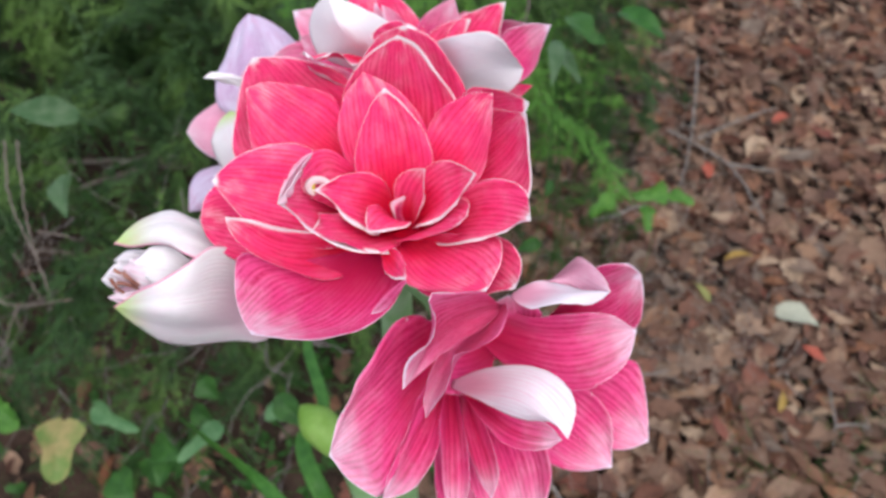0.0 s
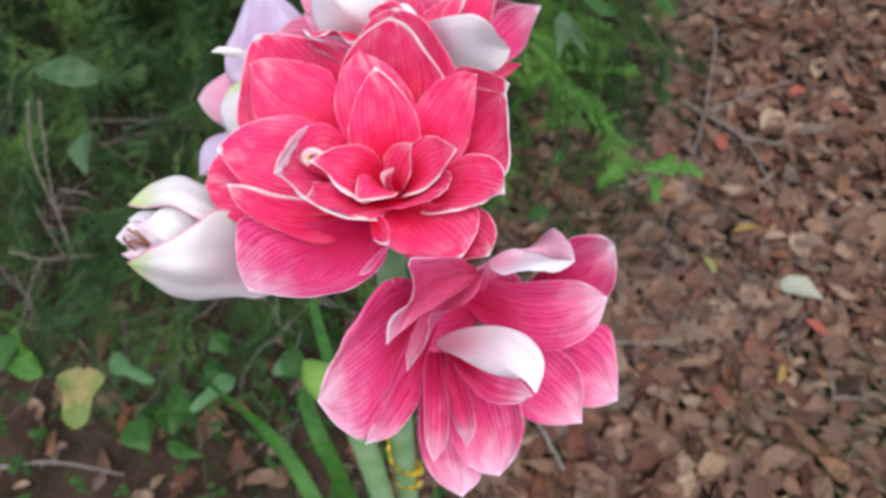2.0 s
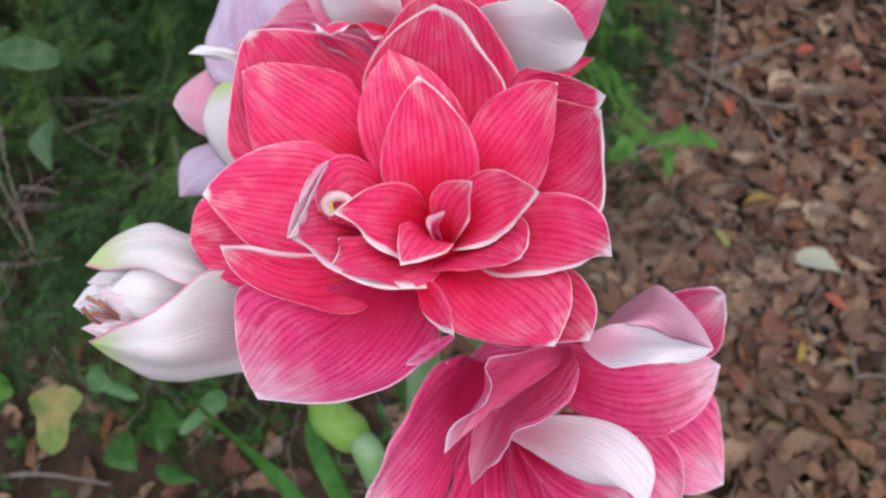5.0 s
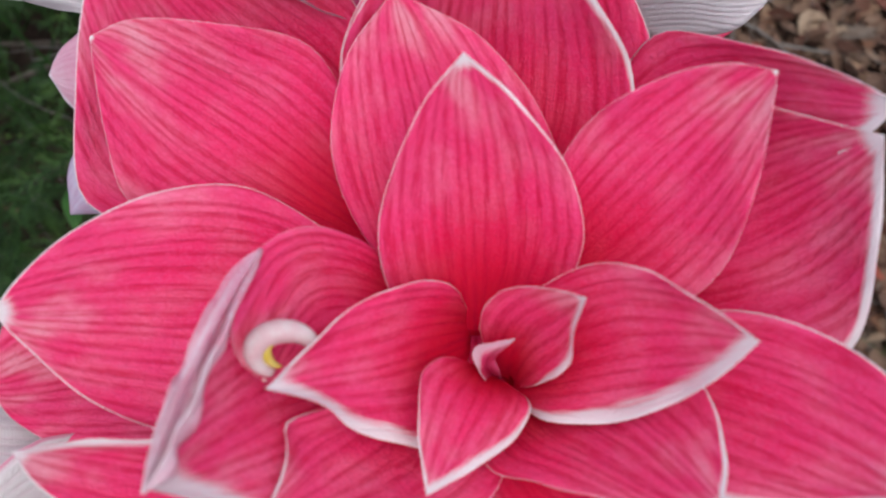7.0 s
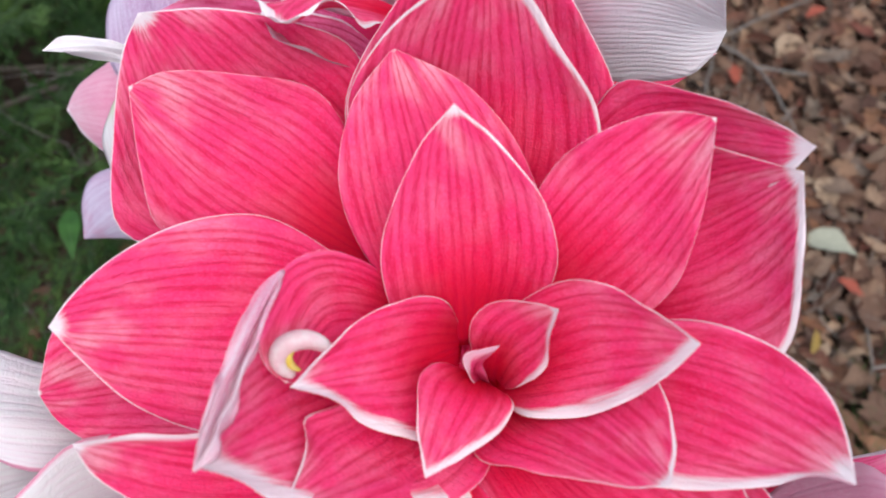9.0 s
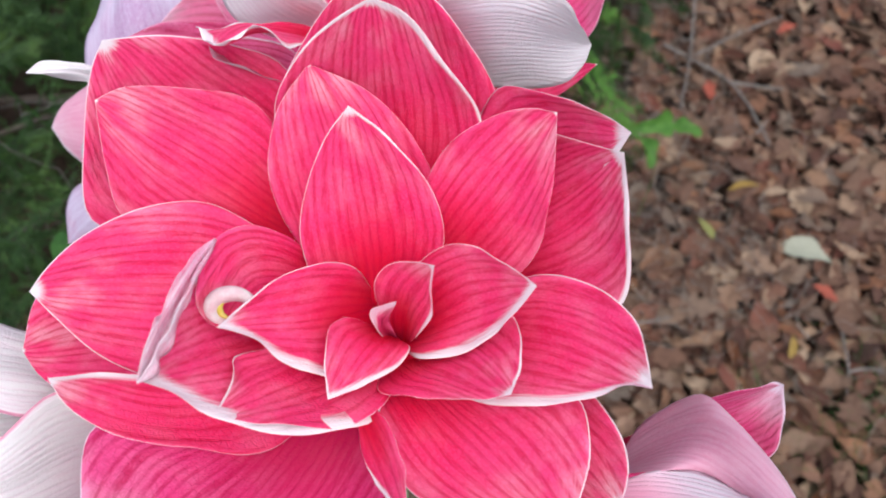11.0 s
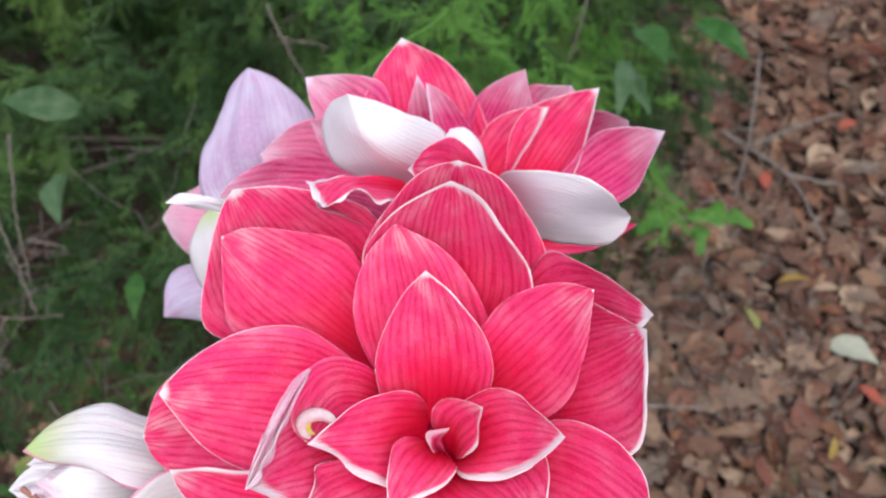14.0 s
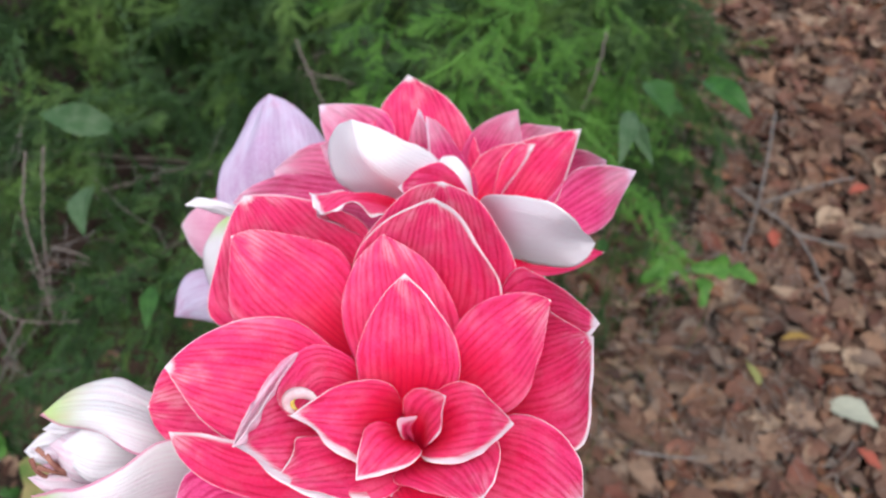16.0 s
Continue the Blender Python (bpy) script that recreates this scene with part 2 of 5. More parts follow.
# ---- builders ----
def mesh_of(name, verts, faces, mats, slots=None, uvs=None, smooth=True):
    me = bpy.data.meshes.new(name)
    me.from_pydata(verts, [], faces)
    for m in mats:
        me.materials.append(m)
    if slots is not None:
        me.polygons.foreach_set("material_index", slots)
    if uvs is not None:
        layer = me.uv_layers.new(name="UVMap")
        loop = np.zeros(len(me.loops), dtype=np.int32)
        me.loops.foreach_get("vertex_index", loop)
        layer.data.foreach_set("uv", np.asarray(uvs, dtype=np.float32)[loop].ravel())
    me.polygons.foreach_set("use_smooth", [smooth] * len(me.polygons))
    me.update()
    return me


def part(name, me, parent, label=""):
    ob = new(name, me)
    ob.parent = parent
    if label:
        tagged(ob, label)
    return ob


def thing(name, at, label, category, group="", kind=""):
    ob = new(name)
    ob.location = at
    ob.empty_display_size = 0.02
    return tagged(ob, label, category, group, kind)


PETALS = [0]


def flow(knots, steps):
    """Evenly spaced points on a smooth curve through the knots."""
    k = [np.array(p, dtype=float) for p in knots]
    k = [2 * k[0] - k[1], *k, 2 * k[-1] - k[-2]]
    fine = []
    for i in range(1, len(k) - 2):
        p0, p1, p2, p3 = k[i - 1: i + 3]
        d1, d2, d3 = (math.sqrt(np.linalg.norm(q - p)) + 1e-9 for p, q in ((p0, p1), (p1, p2), (p2, p3)))
        m1 = (p1 - p0) / d1 - (p2 - p0) / (d1 + d2) + (p2 - p1) / d2
        m2 = (p2 - p1) / d2 - (p3 - p1) / (d2 + d3) + (p3 - p2) / d3
        for s in range(14):
            t = s / 14
            fine.append((2 * t ** 3 - 3 * t * t + 1) * p1 + (t ** 3 - 2 * t * t + t) * m1 * d2 + (3 * t * t - 2 * t ** 3) * p2 + (t ** 3 - t * t) * m2 * d2)
    fine.append(k[-2])
    fine = np.array(fine)
    run = np.concatenate(([0], np.cumsum(np.linalg.norm(np.diff(fine, axis=0), axis=1))))
    return np.stack([np.interp(steps * run[-1], run, fine[:, c]) for c in range(3)], axis=1)


def petal(flower, tip, base, left, right, mid, front, behind, rims, ripple=1.0, thick=0.5, pleat=1.0, ridge=2.0):
    """A petal between two edges and a midrib that run from its base to its tip, in tenths of a millimetre; rims: the pale border's width left, right and at the tip, in millimetres."""
    PETALS[0] += 1
    rng = np.random.RandomState(PETALS[0])
    nu, nv = 22, 32
    steps = 1 - (1 - np.linspace(0, 1, nv + 1)) ** 1.2
    T, B, M = (np.array(p) * 1e-4 for p in (tip, base, mid))
    L, R = np.array(left) * 1e-4, np.array(right) * 1e-4
    neck = (R[0] - L[0]) * 0.12
    e1, e2, rib = flow([B - neck, *L, T], steps), flow([B + neck, *R, T], steps), flow([B, M, T], steps)
    normal = np.cross(R[len(R) // 2] - L[len(L) // 2], T - B)
    normal /= np.linalg.norm(normal)
    size = np.linalg.norm(T - B)
    ph = rng.rand(6) * 6.28
    us = np.linspace(-1, 1, nu + 1)
    us = np.sign(us) * np.abs(us) ** 0.85
    u, v = us[None, :, None], steps[:, None, None]
    a, b, m = e1[:, None], e2[:, None], rib[:, None]
    top = m + u * (b - a) / 2 + np.abs(u) ** ridge * ((a + b) / 2 - m)
    width = np.linalg.norm(b - a, axis=2, keepdims=True)
    calm = np.minimum(1, width / (0.5 * width.max())) * np.minimum(1, v * 1.6)
    wave = np.sin(6 * v + ph[0] + 2 * u) * 0.45 + np.sin(13 * v + ph[1]) * u * u * 0.5 + np.sin(24 * v + ph[2] + 3 * u) * np.abs(u) ** 3 * 0.4
    wave = wave + 0.25 * np.sin(40 * v + ph[3]) * np.abs(u) ** 6 - 0.35 * np.exp(-(u / 0.1) ** 2)
    wave = wave + pleat * (0.32 * np.sin(7.5 * u + ph[4] + 1.2 * v) + 0.16 * np.sin(15 * u + ph[5] - 2 * v)) * (1 - 0.5 * v)
    top = top + normal * size * 0.0135 * ripple * wave * calm
    nn = np.cross(np.gradient(top, axis=1), np.gradient(top, axis=0))
    nn /= np.linalg.norm(nn, axis=2, keepdims=True) + 1e-12
    thin_out = (0.10 + 0.90 * (1 - np.abs(u) ** 4)) * (1 - 0.8 * v ** 8)
    low = top - nn * thick * 1e-3 * thin_out
    count = (nv + 1) * (nu + 1)
    verts = np.concatenate((top.reshape(-1, 3), low.reshape(-1, 3)))
    uu = np.broadcast_to((us[None, :] + 1) / 2, (nv + 1, nu + 1))
    vv = np.broadcast_to(steps[:, None], (nv + 1, nu + 1))
    uv = np.tile(np.stack((uu.ravel(), vv.ravel()), axis=1), (2, 1))
    # how far from each edge and from the tip, in widths of the pale border
    w = width[:, :, 0] * 1000
    end = np.linalg.norm(top - T, axis=2) * 1000 / rims[2]
    near = np.stack([np.minimum(d * w / (r * (0.004 + 0.996 * np.clip((vv - (0.58 if r < 1.6 and behind != "white_green" else 0.3 if r < 3 else 0.12)) / 0.45, 0, 1))), end).ravel() for d, r in ((uu, rims[0]), (1 - uu, rims[1]))], axis=1)
    near = np.tile(np.clip(near, 0, 300), (2, 1))
    j, i = np.meshgrid(np.arange(nv), np.arange(nu), indexing="ij")
    q = (j * (nu + 1) + i).ravel()
    quads = np.stack((q, q + 1, q + nu + 2, q + nu + 1), axis=1)
    faces = quads.tolist() + (quads[:, ::-1] + count).tolist()
    idx = lambda j, i: j * (nu + 1) + i
    ring = [idx(0, i) for i in range(nu + 1)] + [idx(j, nu) for j in range(1, nv + 1)] + [idx(nv, i) for i in range(nu - 1, -1, -1)] + [idx(j, 0) for j in range(nv - 1, 0, -1)]
    faces += [(b, a, a + count, b + count) for a, b in zip(ring, ring[1:] + ring[:1])]
    slots = [0] * len(quads) + [1] * len(quads) + [0] * len(ring)
    me = mesh_of("petal", verts.tolist(), faces, [MATS[front], MATS[behind]], slots, uv)
    soft_faces = np.ones(len(faces), dtype=bool)
    soft_faces[-len(ring):] = False
    me.polygons.foreach_set("use_smooth", soft_faces)
    layer = me.uv_layers.new(name="border")
    loop = np.zeros(len(me.loops), dtype=np.int32)
    me.loops.foreach_get("vertex_index", loop)
    wide = np.sqrt(w * w.max())
    course = np.tile(np.stack((((uu - 0.5) * wide).ravel(), (vv * size * 1000).ravel()), axis=1), (2, 1))
    lanes = me.uv_layers.new(name="course")
    lanes.data.foreach_set("uv", course.astype(np.float32)[loop].ravel())
    layer = me.uv_layers["border"]
    around = near.astype(np.float32)[loop]
    around[-4 * len(ring):] = 50.0
    layer.data.foreach_set("uv", around.ravel())
    return part("petal", me, flower)


def tube(points, radii, sides=8):
    """Vertices and faces of a round, tapering stalk along smooth points."""
    pts = [Vector(p) for p in points]
    verts, faces = [], []
    axis = None
    for k, p in enumerate(pts):
        d = (pts[min(k + 1, len(pts) - 1)] - pts[max(k - 1, 0)]).normalized()
        if axis is None:
            axis = d.orthogonal().normalized()
        axis = (axis - d * axis.dot(d)).normalized()
        other = d.cross(axis)
        r = radii[k] if hasattr(radii, "__len__") else radii
        verts += [tuple(p + (axis * math.cos(2 * math.pi * s / sides) + other * math.sin(2 * math.pi * s / sides)) * r) for s in range(sides)]
    for k in range(len(pts) - 1):
        for s in range(sides):
            a, b = k * sides + s, k * sides + (s + 1) % sides
            faces.append((a, b, b + sides, a + sides))
    faces.append(tuple(range(sides - 1, -1, -1)))
    faces.append(tuple(range((len(pts) - 1) * sides, len(pts) * sides)))
    return verts, faces


def bend(*knots, n=24):
    """Points on a smooth curve through the knots."""
    k = [Vector(p) for p in knots]
    k = [2 * k[0] - k[1], *k, 2 * k[-1] - k[-2]]
    res = []
    for i in range(1, len(k) - 2):
        for s in range(n):
            t = s / n
            res.append(0.5 * (2 * k[i] + (k[i + 1] - k[i - 1]) * t + (2 * k[i - 1] - 5 * k[i] + 4 * k[i + 1] - k[i + 2]) * t * t + (3 * k[i] - k[i - 1] - 3 * k[i + 1] + k[i + 2]) * t ** 3))
    res.append(k[-2])
    return res


# ---- ground ----
def ground_sheet():
    n = 90
    xs = [math.copysign(abs(s) ** 3, s) * 200 for s in np.linspace(-1, 1, n)]
    verts = []
    for y in xs:
        for x in xs:
            z = (noise.noise((x * 2.1, y * 2.1, 0)) * 0.02 + noise.noise((x * 7, y * 7, 3)) * 0.008) if abs(x) < 8 and abs(y) < 8 else 0
            verts.append((x, y + 1.2, z - 0.015))
    faces = [(j * n + i, j * n + i + 1, (j + 1) * n + i + 1, (j + 1) * n + i) for j in range(n - 1) for i in range(n - 1)]
    return tagged(new("ground", mesh_of("ground", verts, faces, [SOIL])), "dark brown woodland soil under dead leaves", "ground", kind="structure")


ground = ground_sheet()

# ---- the amaryllis ----
MAIN_AT = (-0.025, 0.264, 1.170)
BACK_AT = (-0.018, 0.374, 1.153)
LILAC_AT = (-0.115, 0.363, 1.107)
LOW_AT = (0.021, 0.213, 1.106)
BUD_AT = (-0.110, 0.250, 1.117)
FOOT = Vector((-0.033, 0.275, 0.0))
FORK = Vector((-0.031, 0.292, 1.085))
plant = thing("amaryllis_plant", FOOT, "tall amaryllis with double red and pink flowers and opening bud", "flowering plant")


def stalk(points, radii, mat, sides=14, at=(0, 0, 0)):
    v, f = tube([Vector(p) - Vector(at) for p in points], radii, sides)
    return mesh_of("stalk", v, f, [mat])


def flower_on_stalk(name, at, label):
    """A flower's own stalk and swollen base, from the fork to the throat; its petals hang on it."""
    at = Vector(at)
    way = (at - FORK).normalized()
    line = bend(FORK - Vector((0, 0, 0.004)), FORK.lerp(at, 0.5) + Vector((0, 0, 0.004)), at - way * 0.006, n=7)
    radii = [0.0055 + 0.0035 * math.exp(-((k / (len(line) - 1) - 0.72) / 0.18) ** 2) for k in range(len(line))]
    ob = part(name, stalk(line, radii, STEM, 12, at), plant, label)
    ob.location = at - FOOT
    return ob


scape_line = bend(FOOT, (-0.038, 0.272, 0.4), (-0.036, 0.272, 0.8), (-0.033, 0.28, 0.96), FORK, n=10)
part("scape", stalk(scape_line, [0.0135 - 0.003 * k / (len(scape_line) - 1) for k in range(len(scape_line))], STEM, 18, FOOT), plant, "thick pale green flower stem")
main_flower = flower_on_stalk("flower", MAIN_AT, "open double red flower with white-rimmed striped petals")
back_flower = flower_on_stalk("flower", BACK_AT, "double red flower with pale petal backs turned up")
lilac_flower = flower_on_stalk("flower", LILAC_AT, "fading flower showing lilac and white petal backs")
low_flower = flower_on_stalk("flower", LOW_AT, "ruffled pink flower with a folded white petal")
opening_bud = flower_on_stalk("opening_bud", BUD_AT, "half-open white and blush bud with green tips")
# petals begin
petal(main_flower, (-34, 219, 625), (8, -45, 34), [(-155, -37, 176), (-191, 37, 311), (-154, 119, 451), (-91, 182, 565)], [(161, -28, 176), (202, 35, 302), (158, 116, 442), (52, 180, 561)], (1, 84, 279), "red", "blush", (0.35, 1.105, 3))
petal(main_flower, (-161, 473, 523), (-26, 30, 25), [(-232, 127, 168), (-293, 249, 300), (-257, 389, 431)], [(194, 184, 198), (144, 319, 327), (10, 425, 450)], (-77, 300, 270), "red", "blush", (0.025, 0.025, 0.9))
petal(main_flower, (26, 513, 715), (22, 210, 50), [(-205, 269, 216), (-273, 394, 398), (-191, 455, 559), (-87, 481, 660)], [(316, 291, 268), (320, 377, 399), (211, 453, 550), (116, 493, 676)], (24, 476, 315), "red", "blush", (1.53, 2.21, 3))
petal(main_flower, (47, 623, 693), (68, 260, 10), [(-252, 380, 219), (-283, 462, 348), (-170, 585, 526), (-63, 620, 645)], [(376, 329, 220), (385, 461, 358), (294, 563, 502), (183, 613, 635)], (49, 583, 279), "red", "blush", (0.245, 0.28, 3))
petal(main_flower, (490, 193, 609), (129, 25, 43), [(146, 169, 310), (215, 227, 445), (335, 234, 555), (421, 215, 602)], [(361, -69, 192), (446, -38, 308), (478, 44, 448), (486, 136, 558)], (345, 133, 342), "red", "blush", (0.025, 0.025, 0.9))
petal(main_flower, (645, 76, 587), (242, 123, -14), [(352, 363, 293), (426, 334, 392), (517, 218, 493), (590, 129, 552)], [(514, -148, 136), (652, -192, 272), (664, -65, 455), (654, 23, 539)], (540, 116, 315), "red", "blush", (0.35, 1.9, 4))
petal(main_flower, (658, 103, 630), (241, 238, 16), [(335, 463, 313), (379, 471, 413), (506, 334, 524), (591, 209, 594)], [(448, 244, 185), (555, 172, 352), (625, 98, 518)], (495, 312, 376), "red", "blush", (0.35, 1.8, 6))
petal(main_flower, (636, -493, 467), (169, -125, -36), [(354, -98, 245), (464, -131, 353), (575, -225, 433), (621, -327, 483), (630, -419, 493)], [(255, -396, 177), (392, -455, 280), (519, -471, 363), (597, -469, 448)], (439, -271, 246), "red", "blush", (0.21, 3.0, 5))
petal(main_flower, (401, -251, 515), (79, -126, 2), [(92, -49, 211), (186, -42, 359), (244, -72, 422), (311, -143, 481)], [(114, -261, 151), (222, -299, 244), (304, -298, 352), (359, -283, 446)], (239, -142, 254), "red", "blush", (0.7, 3.1, 3.2))
petal(main_flower, (167, -141, 437), (70, -123, -33), [(2, -89, 210), (36, -73, 317), (92, -95, 385)], [(121, -197, 158), (158, -200, 276), (152, -178, 352)], (94, -105, 173), "red", "blush", (0.5, 2.3, 2.5))
petal(main_flower, (67, -137, 248), (61, -133, -39), [(41, -165, 48), (8, -161, 112), (-9, -138, 189)], [(55, -145, 62), (41, -123, 113), (51, -123, 185)], (22, -138, 104), "pink", "pink", (1.7, 0.21, 1.5))
petal(main_flower, (-98, -433, 317), (34, -117, 9), [(97, -248, 172), (60, -317, 211), (-21, -382, 265)], [(-69, -153, 192), (-107, -206, 254), (-115, -325, 294)], (-22, -245, 213), "red", "blush", (1.8, 0.8, 2))
petal(main_flower, (-340, -301, 460), (-4, -45, 34), [(-77, -315, 155), (-150, -325, 222), (-219, -322, 298), (-268, -304, 396)], [(-51, -19, 234), (-118, -53, 321), (-214, -132, 390), (-281, -217, 431)], (-162, -174, 240), "red", "blush", (3.1, 1.0, 5))
petal(main_flower, (326, -485, 442), (97, -147, -13), [(344, -197, 299), (376, -286, 347), (364, -387, 399)], [(13, -353, 151), (100, -396, 217), (202, -442, 305), (267, -468, 382)], (237, -307, 238), "red", "blush", (1.1, 0.35, 3))
petal(main_flower, (-462, -463, 545), (-32, -81, -38), [(9, -429, 160), (-106, -482, 223), (-213, -509, 292), (-339, -496, 400), (-416, -471, 503)], [(-187, -30, 108), (-313, -45, 198), (-389, -53, 339), (-422, -177, 449), (-447, -331, 502)], (-289, -237, 199), "red", "blush", (5.5, 2.2, 5))
petal(main_flower, (-367, -255, 358), (-88, -4, 27), [(-158, -159, 117), (-284, -217, 249)], [(-175, 41, 217), (-245, 33, 346), (-311, 4, 424), (-370, -47, 451), (-412, -139, 438), (-419, -200, 409), (-401, -233, 374)], (-295, -80, 295), "red", "blush", (0.025, 0.025, 0.5))
petal(main_flower, (-464, -472, 552), (-369, -63, 465), [(-378, -114, 467), (-393, -159, 472), (-402, -211, 486), (-397, -251, 495), (-413, -292, 515), (-411, -364, 527), (-431, -399, 540), (-427, -436, 539)], [(-402, -95, 480), (-425, -168, 503), (-455, -322, 532), (-465, -413, 543)], (-411, -282, 546), "ruffle", "ruffle", (0.025, 0.025, 0.9), 5.0, pleat=3.0)
petal(main_flower, (-346, -486, 383), (-2, -127, -21), [(38, -379, 157), (-49, -457, 203), (-160, -481, 273), (-266, -493, 339)], [(-167, -185, 172), (-274, -271, 273), (-332, -313, 318), (-321, -388, 352)], (-199, -334, 192), "red", "blush", (0.21, 1.275, 2))
petal(main_flower, (-768, 430, 445), (-199, 209, 5), [(-617, 185, 94), (-737, 209, 185), (-761, 305, 324)], [(-291, 456, 271), (-360, 503, 353), (-545, 492, 422), (-692, 466, 455)], (-548, 371, 219), "red", "blush", (0.025, 0.025, 0.9))
petal(main_flower, (-744, 576, 531), (-230, 333, -7), [(-717, 226, 27), (-860, 239, 136), (-842, 400, 317), (-792, 531, 465)], [(-267, 653, 332), (-409, 667, 417), (-591, 632, 494), (-685, 597, 520)], (-616, 511, 195), "red", "blush", (0.21, 0.28, 4))
petal(main_flower, (-869, -117, 329), (-109, -4, -33), [(-321, -244, -34), (-571, -270, 74), (-718, -237, 172), (-817, -165, 271)], [(-339, 154, 188), (-469, 181, 282), (-623, 138, 328), (-762, 36, 346), (-836, -60, 343)], (-567, -30, 140), "red", "blush", (0.21, 0.175, 3.5))
petal(main_flower, (14, 61, 82), (21, -195, -92), [(-110, -77, -9)], [(160, -69, -9)], (15, -42, -73), "red", "blush", (0.025, 0.025, 0.9))
petal(main_flower, (-968, -183, 117), (-192, -28, -156), [(-543, -265, -189), (-807, -280, -97), (-934, -235, 32)], [(-648, 158, 100), (-844, 105, 141), (-949, -27, 150)], (-763, -68, -27), "red", "blush", (0.025, 0.025, 0.9))
petal(main_flower, (-757, -366, 351), (-107, -122, -125), [(-298, -435, -44), (-505, -453, 69), (-664, -443, 188), (-732, -411, 284)], [(-371, -243, 88), (-561, -308, 217), (-656, -335, 298)], (-513, -338, 51), "red", "blush", (0.21, 2.125, 3))
petal(main_flower, (-590, -881, 157), (-113, -250, -52), [(43, -433, -13), (15, -630, 17), (-134, -778, 32), (-355, -879, 95)], [(-517, -367, 25), (-719, -404, 140), (-711, -610, 145), (-654, -780, 152)], (-333, -541, -60), "pink", "blush", (1.9, 0.245, 3), pleat=1.6)
petal(main_flower, (94, -758, 394), (-47, -360, 114), [(42, -466, 223), (77, -609, 305)], [(-26, -519, 147), (35, -650, 250)], (18, -524, 193), "red", "blush", (0.28, 1.7, 2.5), pleat=1.5)
petal(main_flower, (-84, -708, 59), (94, -753, 385), [(30, -701, 262), (-41, -697, 141)], [(51, -745, 255), (-25, -730, 117)], (15, -723, 221), "candy", "candy", (0.3, 0.3, 1.0))
petal(main_flower, (437, -751, 301), (18, -173, 29), [(345, -338, 192), (503, -429, 280), (516, -563, 311), (483, -671, 308)], [(19, -441, 137), (81, -608, 170), (242, -702, 232)], (274, -510, 157), "red", "blush", (0.21, 0.28, 3))
petal(main_flower, (569, -711, 260), (107, -158, -31), [(504, -346, 192), (578, -464, 258), (606, -608, 282)], [(130, -510, -29), (319, -642, 69), (473, -688, 200)], (417, -473, 102), "red", "blush", (0.21, 1.02, 4))
petal(back_flower, (-354, 773, 353), (-82, 140, -206), [(-387, 251, -117), (-537, 462, 80), (-472, 647, 239)], [(115, 370, -43), (36, 574, 147), (-117, 702, 269)], (-248, 567, 13), "red", "blush", (0.175, 0.175, 4))
petal(back_flower, (-805, 559, 258), (-220, 175, -177), [(-521, 275, -21), (-711, 373, 94), (-774, 463, 186)], [(-346, 404, 44), (-442, 612, 200), (-676, 595, 256)], (-595, 497, 70), "pink", "blush", (0.35, 0.175, 4))
petal(back_flower, (-724, 246, 273), (-192, 116, -122), [(-477, 110, 6), (-652, 158, 145)], [(-262, 311, 98), (-397, 393, 211), (-568, 351, 272)], (-521, 305, 76), "pink", "blush", (0.025, 0.025, 0.9))
petal(back_flower, (-1002, 250, 36), (-214, 91, -189), [(-690, 116, -83), (-925, 137, -49)], [(-614, 439, 102), (-795, 416, 115), (-917, 333, 82)], (-739, 304, -43), "pink", "blush", (0.025, 0.025, 0.9))
petal(back_flower, (-966, -353, 436), (-238, 2, -80), [(-555, -207, 172), (-746, -238, 279), (-877, -298, 375)], [(-522, 115, 160), (-740, 17, 292), (-883, -145, 388), (-950, -269, 423)], (-694, -55, 164), "candy", "blush", (0.025, 0.025, 0.9))
petal(back_flower, (-1126, -460, 519), (-827, -297, 250), [(-928, -409, 409), (-1053, -437, 479)], [(-931, -382, 451), (-1082, -409, 520)], (-997, -426, 490), "white", "white", (0.3, 0.3, 1.0), 2.0)
petal(back_flower, (-462, -655, 793), (-156, -229, 401), [(-266, -457, 614), (-364, -529, 728), (-416, -615, 775)], [(-295, -276, 517), (-474, -353, 598), (-570, -408, 651), (-519, -562, 744)], (-384, -397, 611), "red", "red", (2.9, 2.9, 2.5), 2.5)
petal(back_flower, (-520, -530, 630), (-65, -241, 60), [(-162, -352, 260), (-323, -458, 430), (-450, -505, 560)], [(-433, -179, 380), (-560, -269, 490), (-575, -390, 570)], (-390, -290, 330), "candy", "blush", (0.3, 1.7, 2.5))
petal(back_flower, (-254, 488, 376), (-90, 165, -89), [(-232, 260, 85), (-286, 366, 239)], [(-105, 258, 104), (-168, 380, 233), (-221, 454, 338)], (-202, 377, 145), "pink", "blush", (0.175, 1.275, 4))
petal(back_flower, (-206, 399, 409), (11, 141, -34), [(-128, 194, 107), (-175, 293, 268)], [(100, 219, 95), (-44, 359, 276), (-126, 393, 365)], (-87, 330, 181), "pink", "blush", (1.7, 0.175, 2))
petal(back_flower, (255, 653, 298), (-5, 157, -171), [(-50, 391, 2), (25, 566, 178), (148, 629, 258)], [(330, 276, -68), (318, 488, 137), (281, 579, 230)], (149, 525, 21), "pink", "blush", (0.025, 0.025, 0.9))
petal(back_flower, (501, 717, 152), (137, 302, -242), [(195, 620, -11), (289, 735, 121), (394, 721, 145)], [(534, 496, -86), (566, 652, 78)], (414, 647, -71), "pink", "blush", (0.025, 0.025, 0.9))
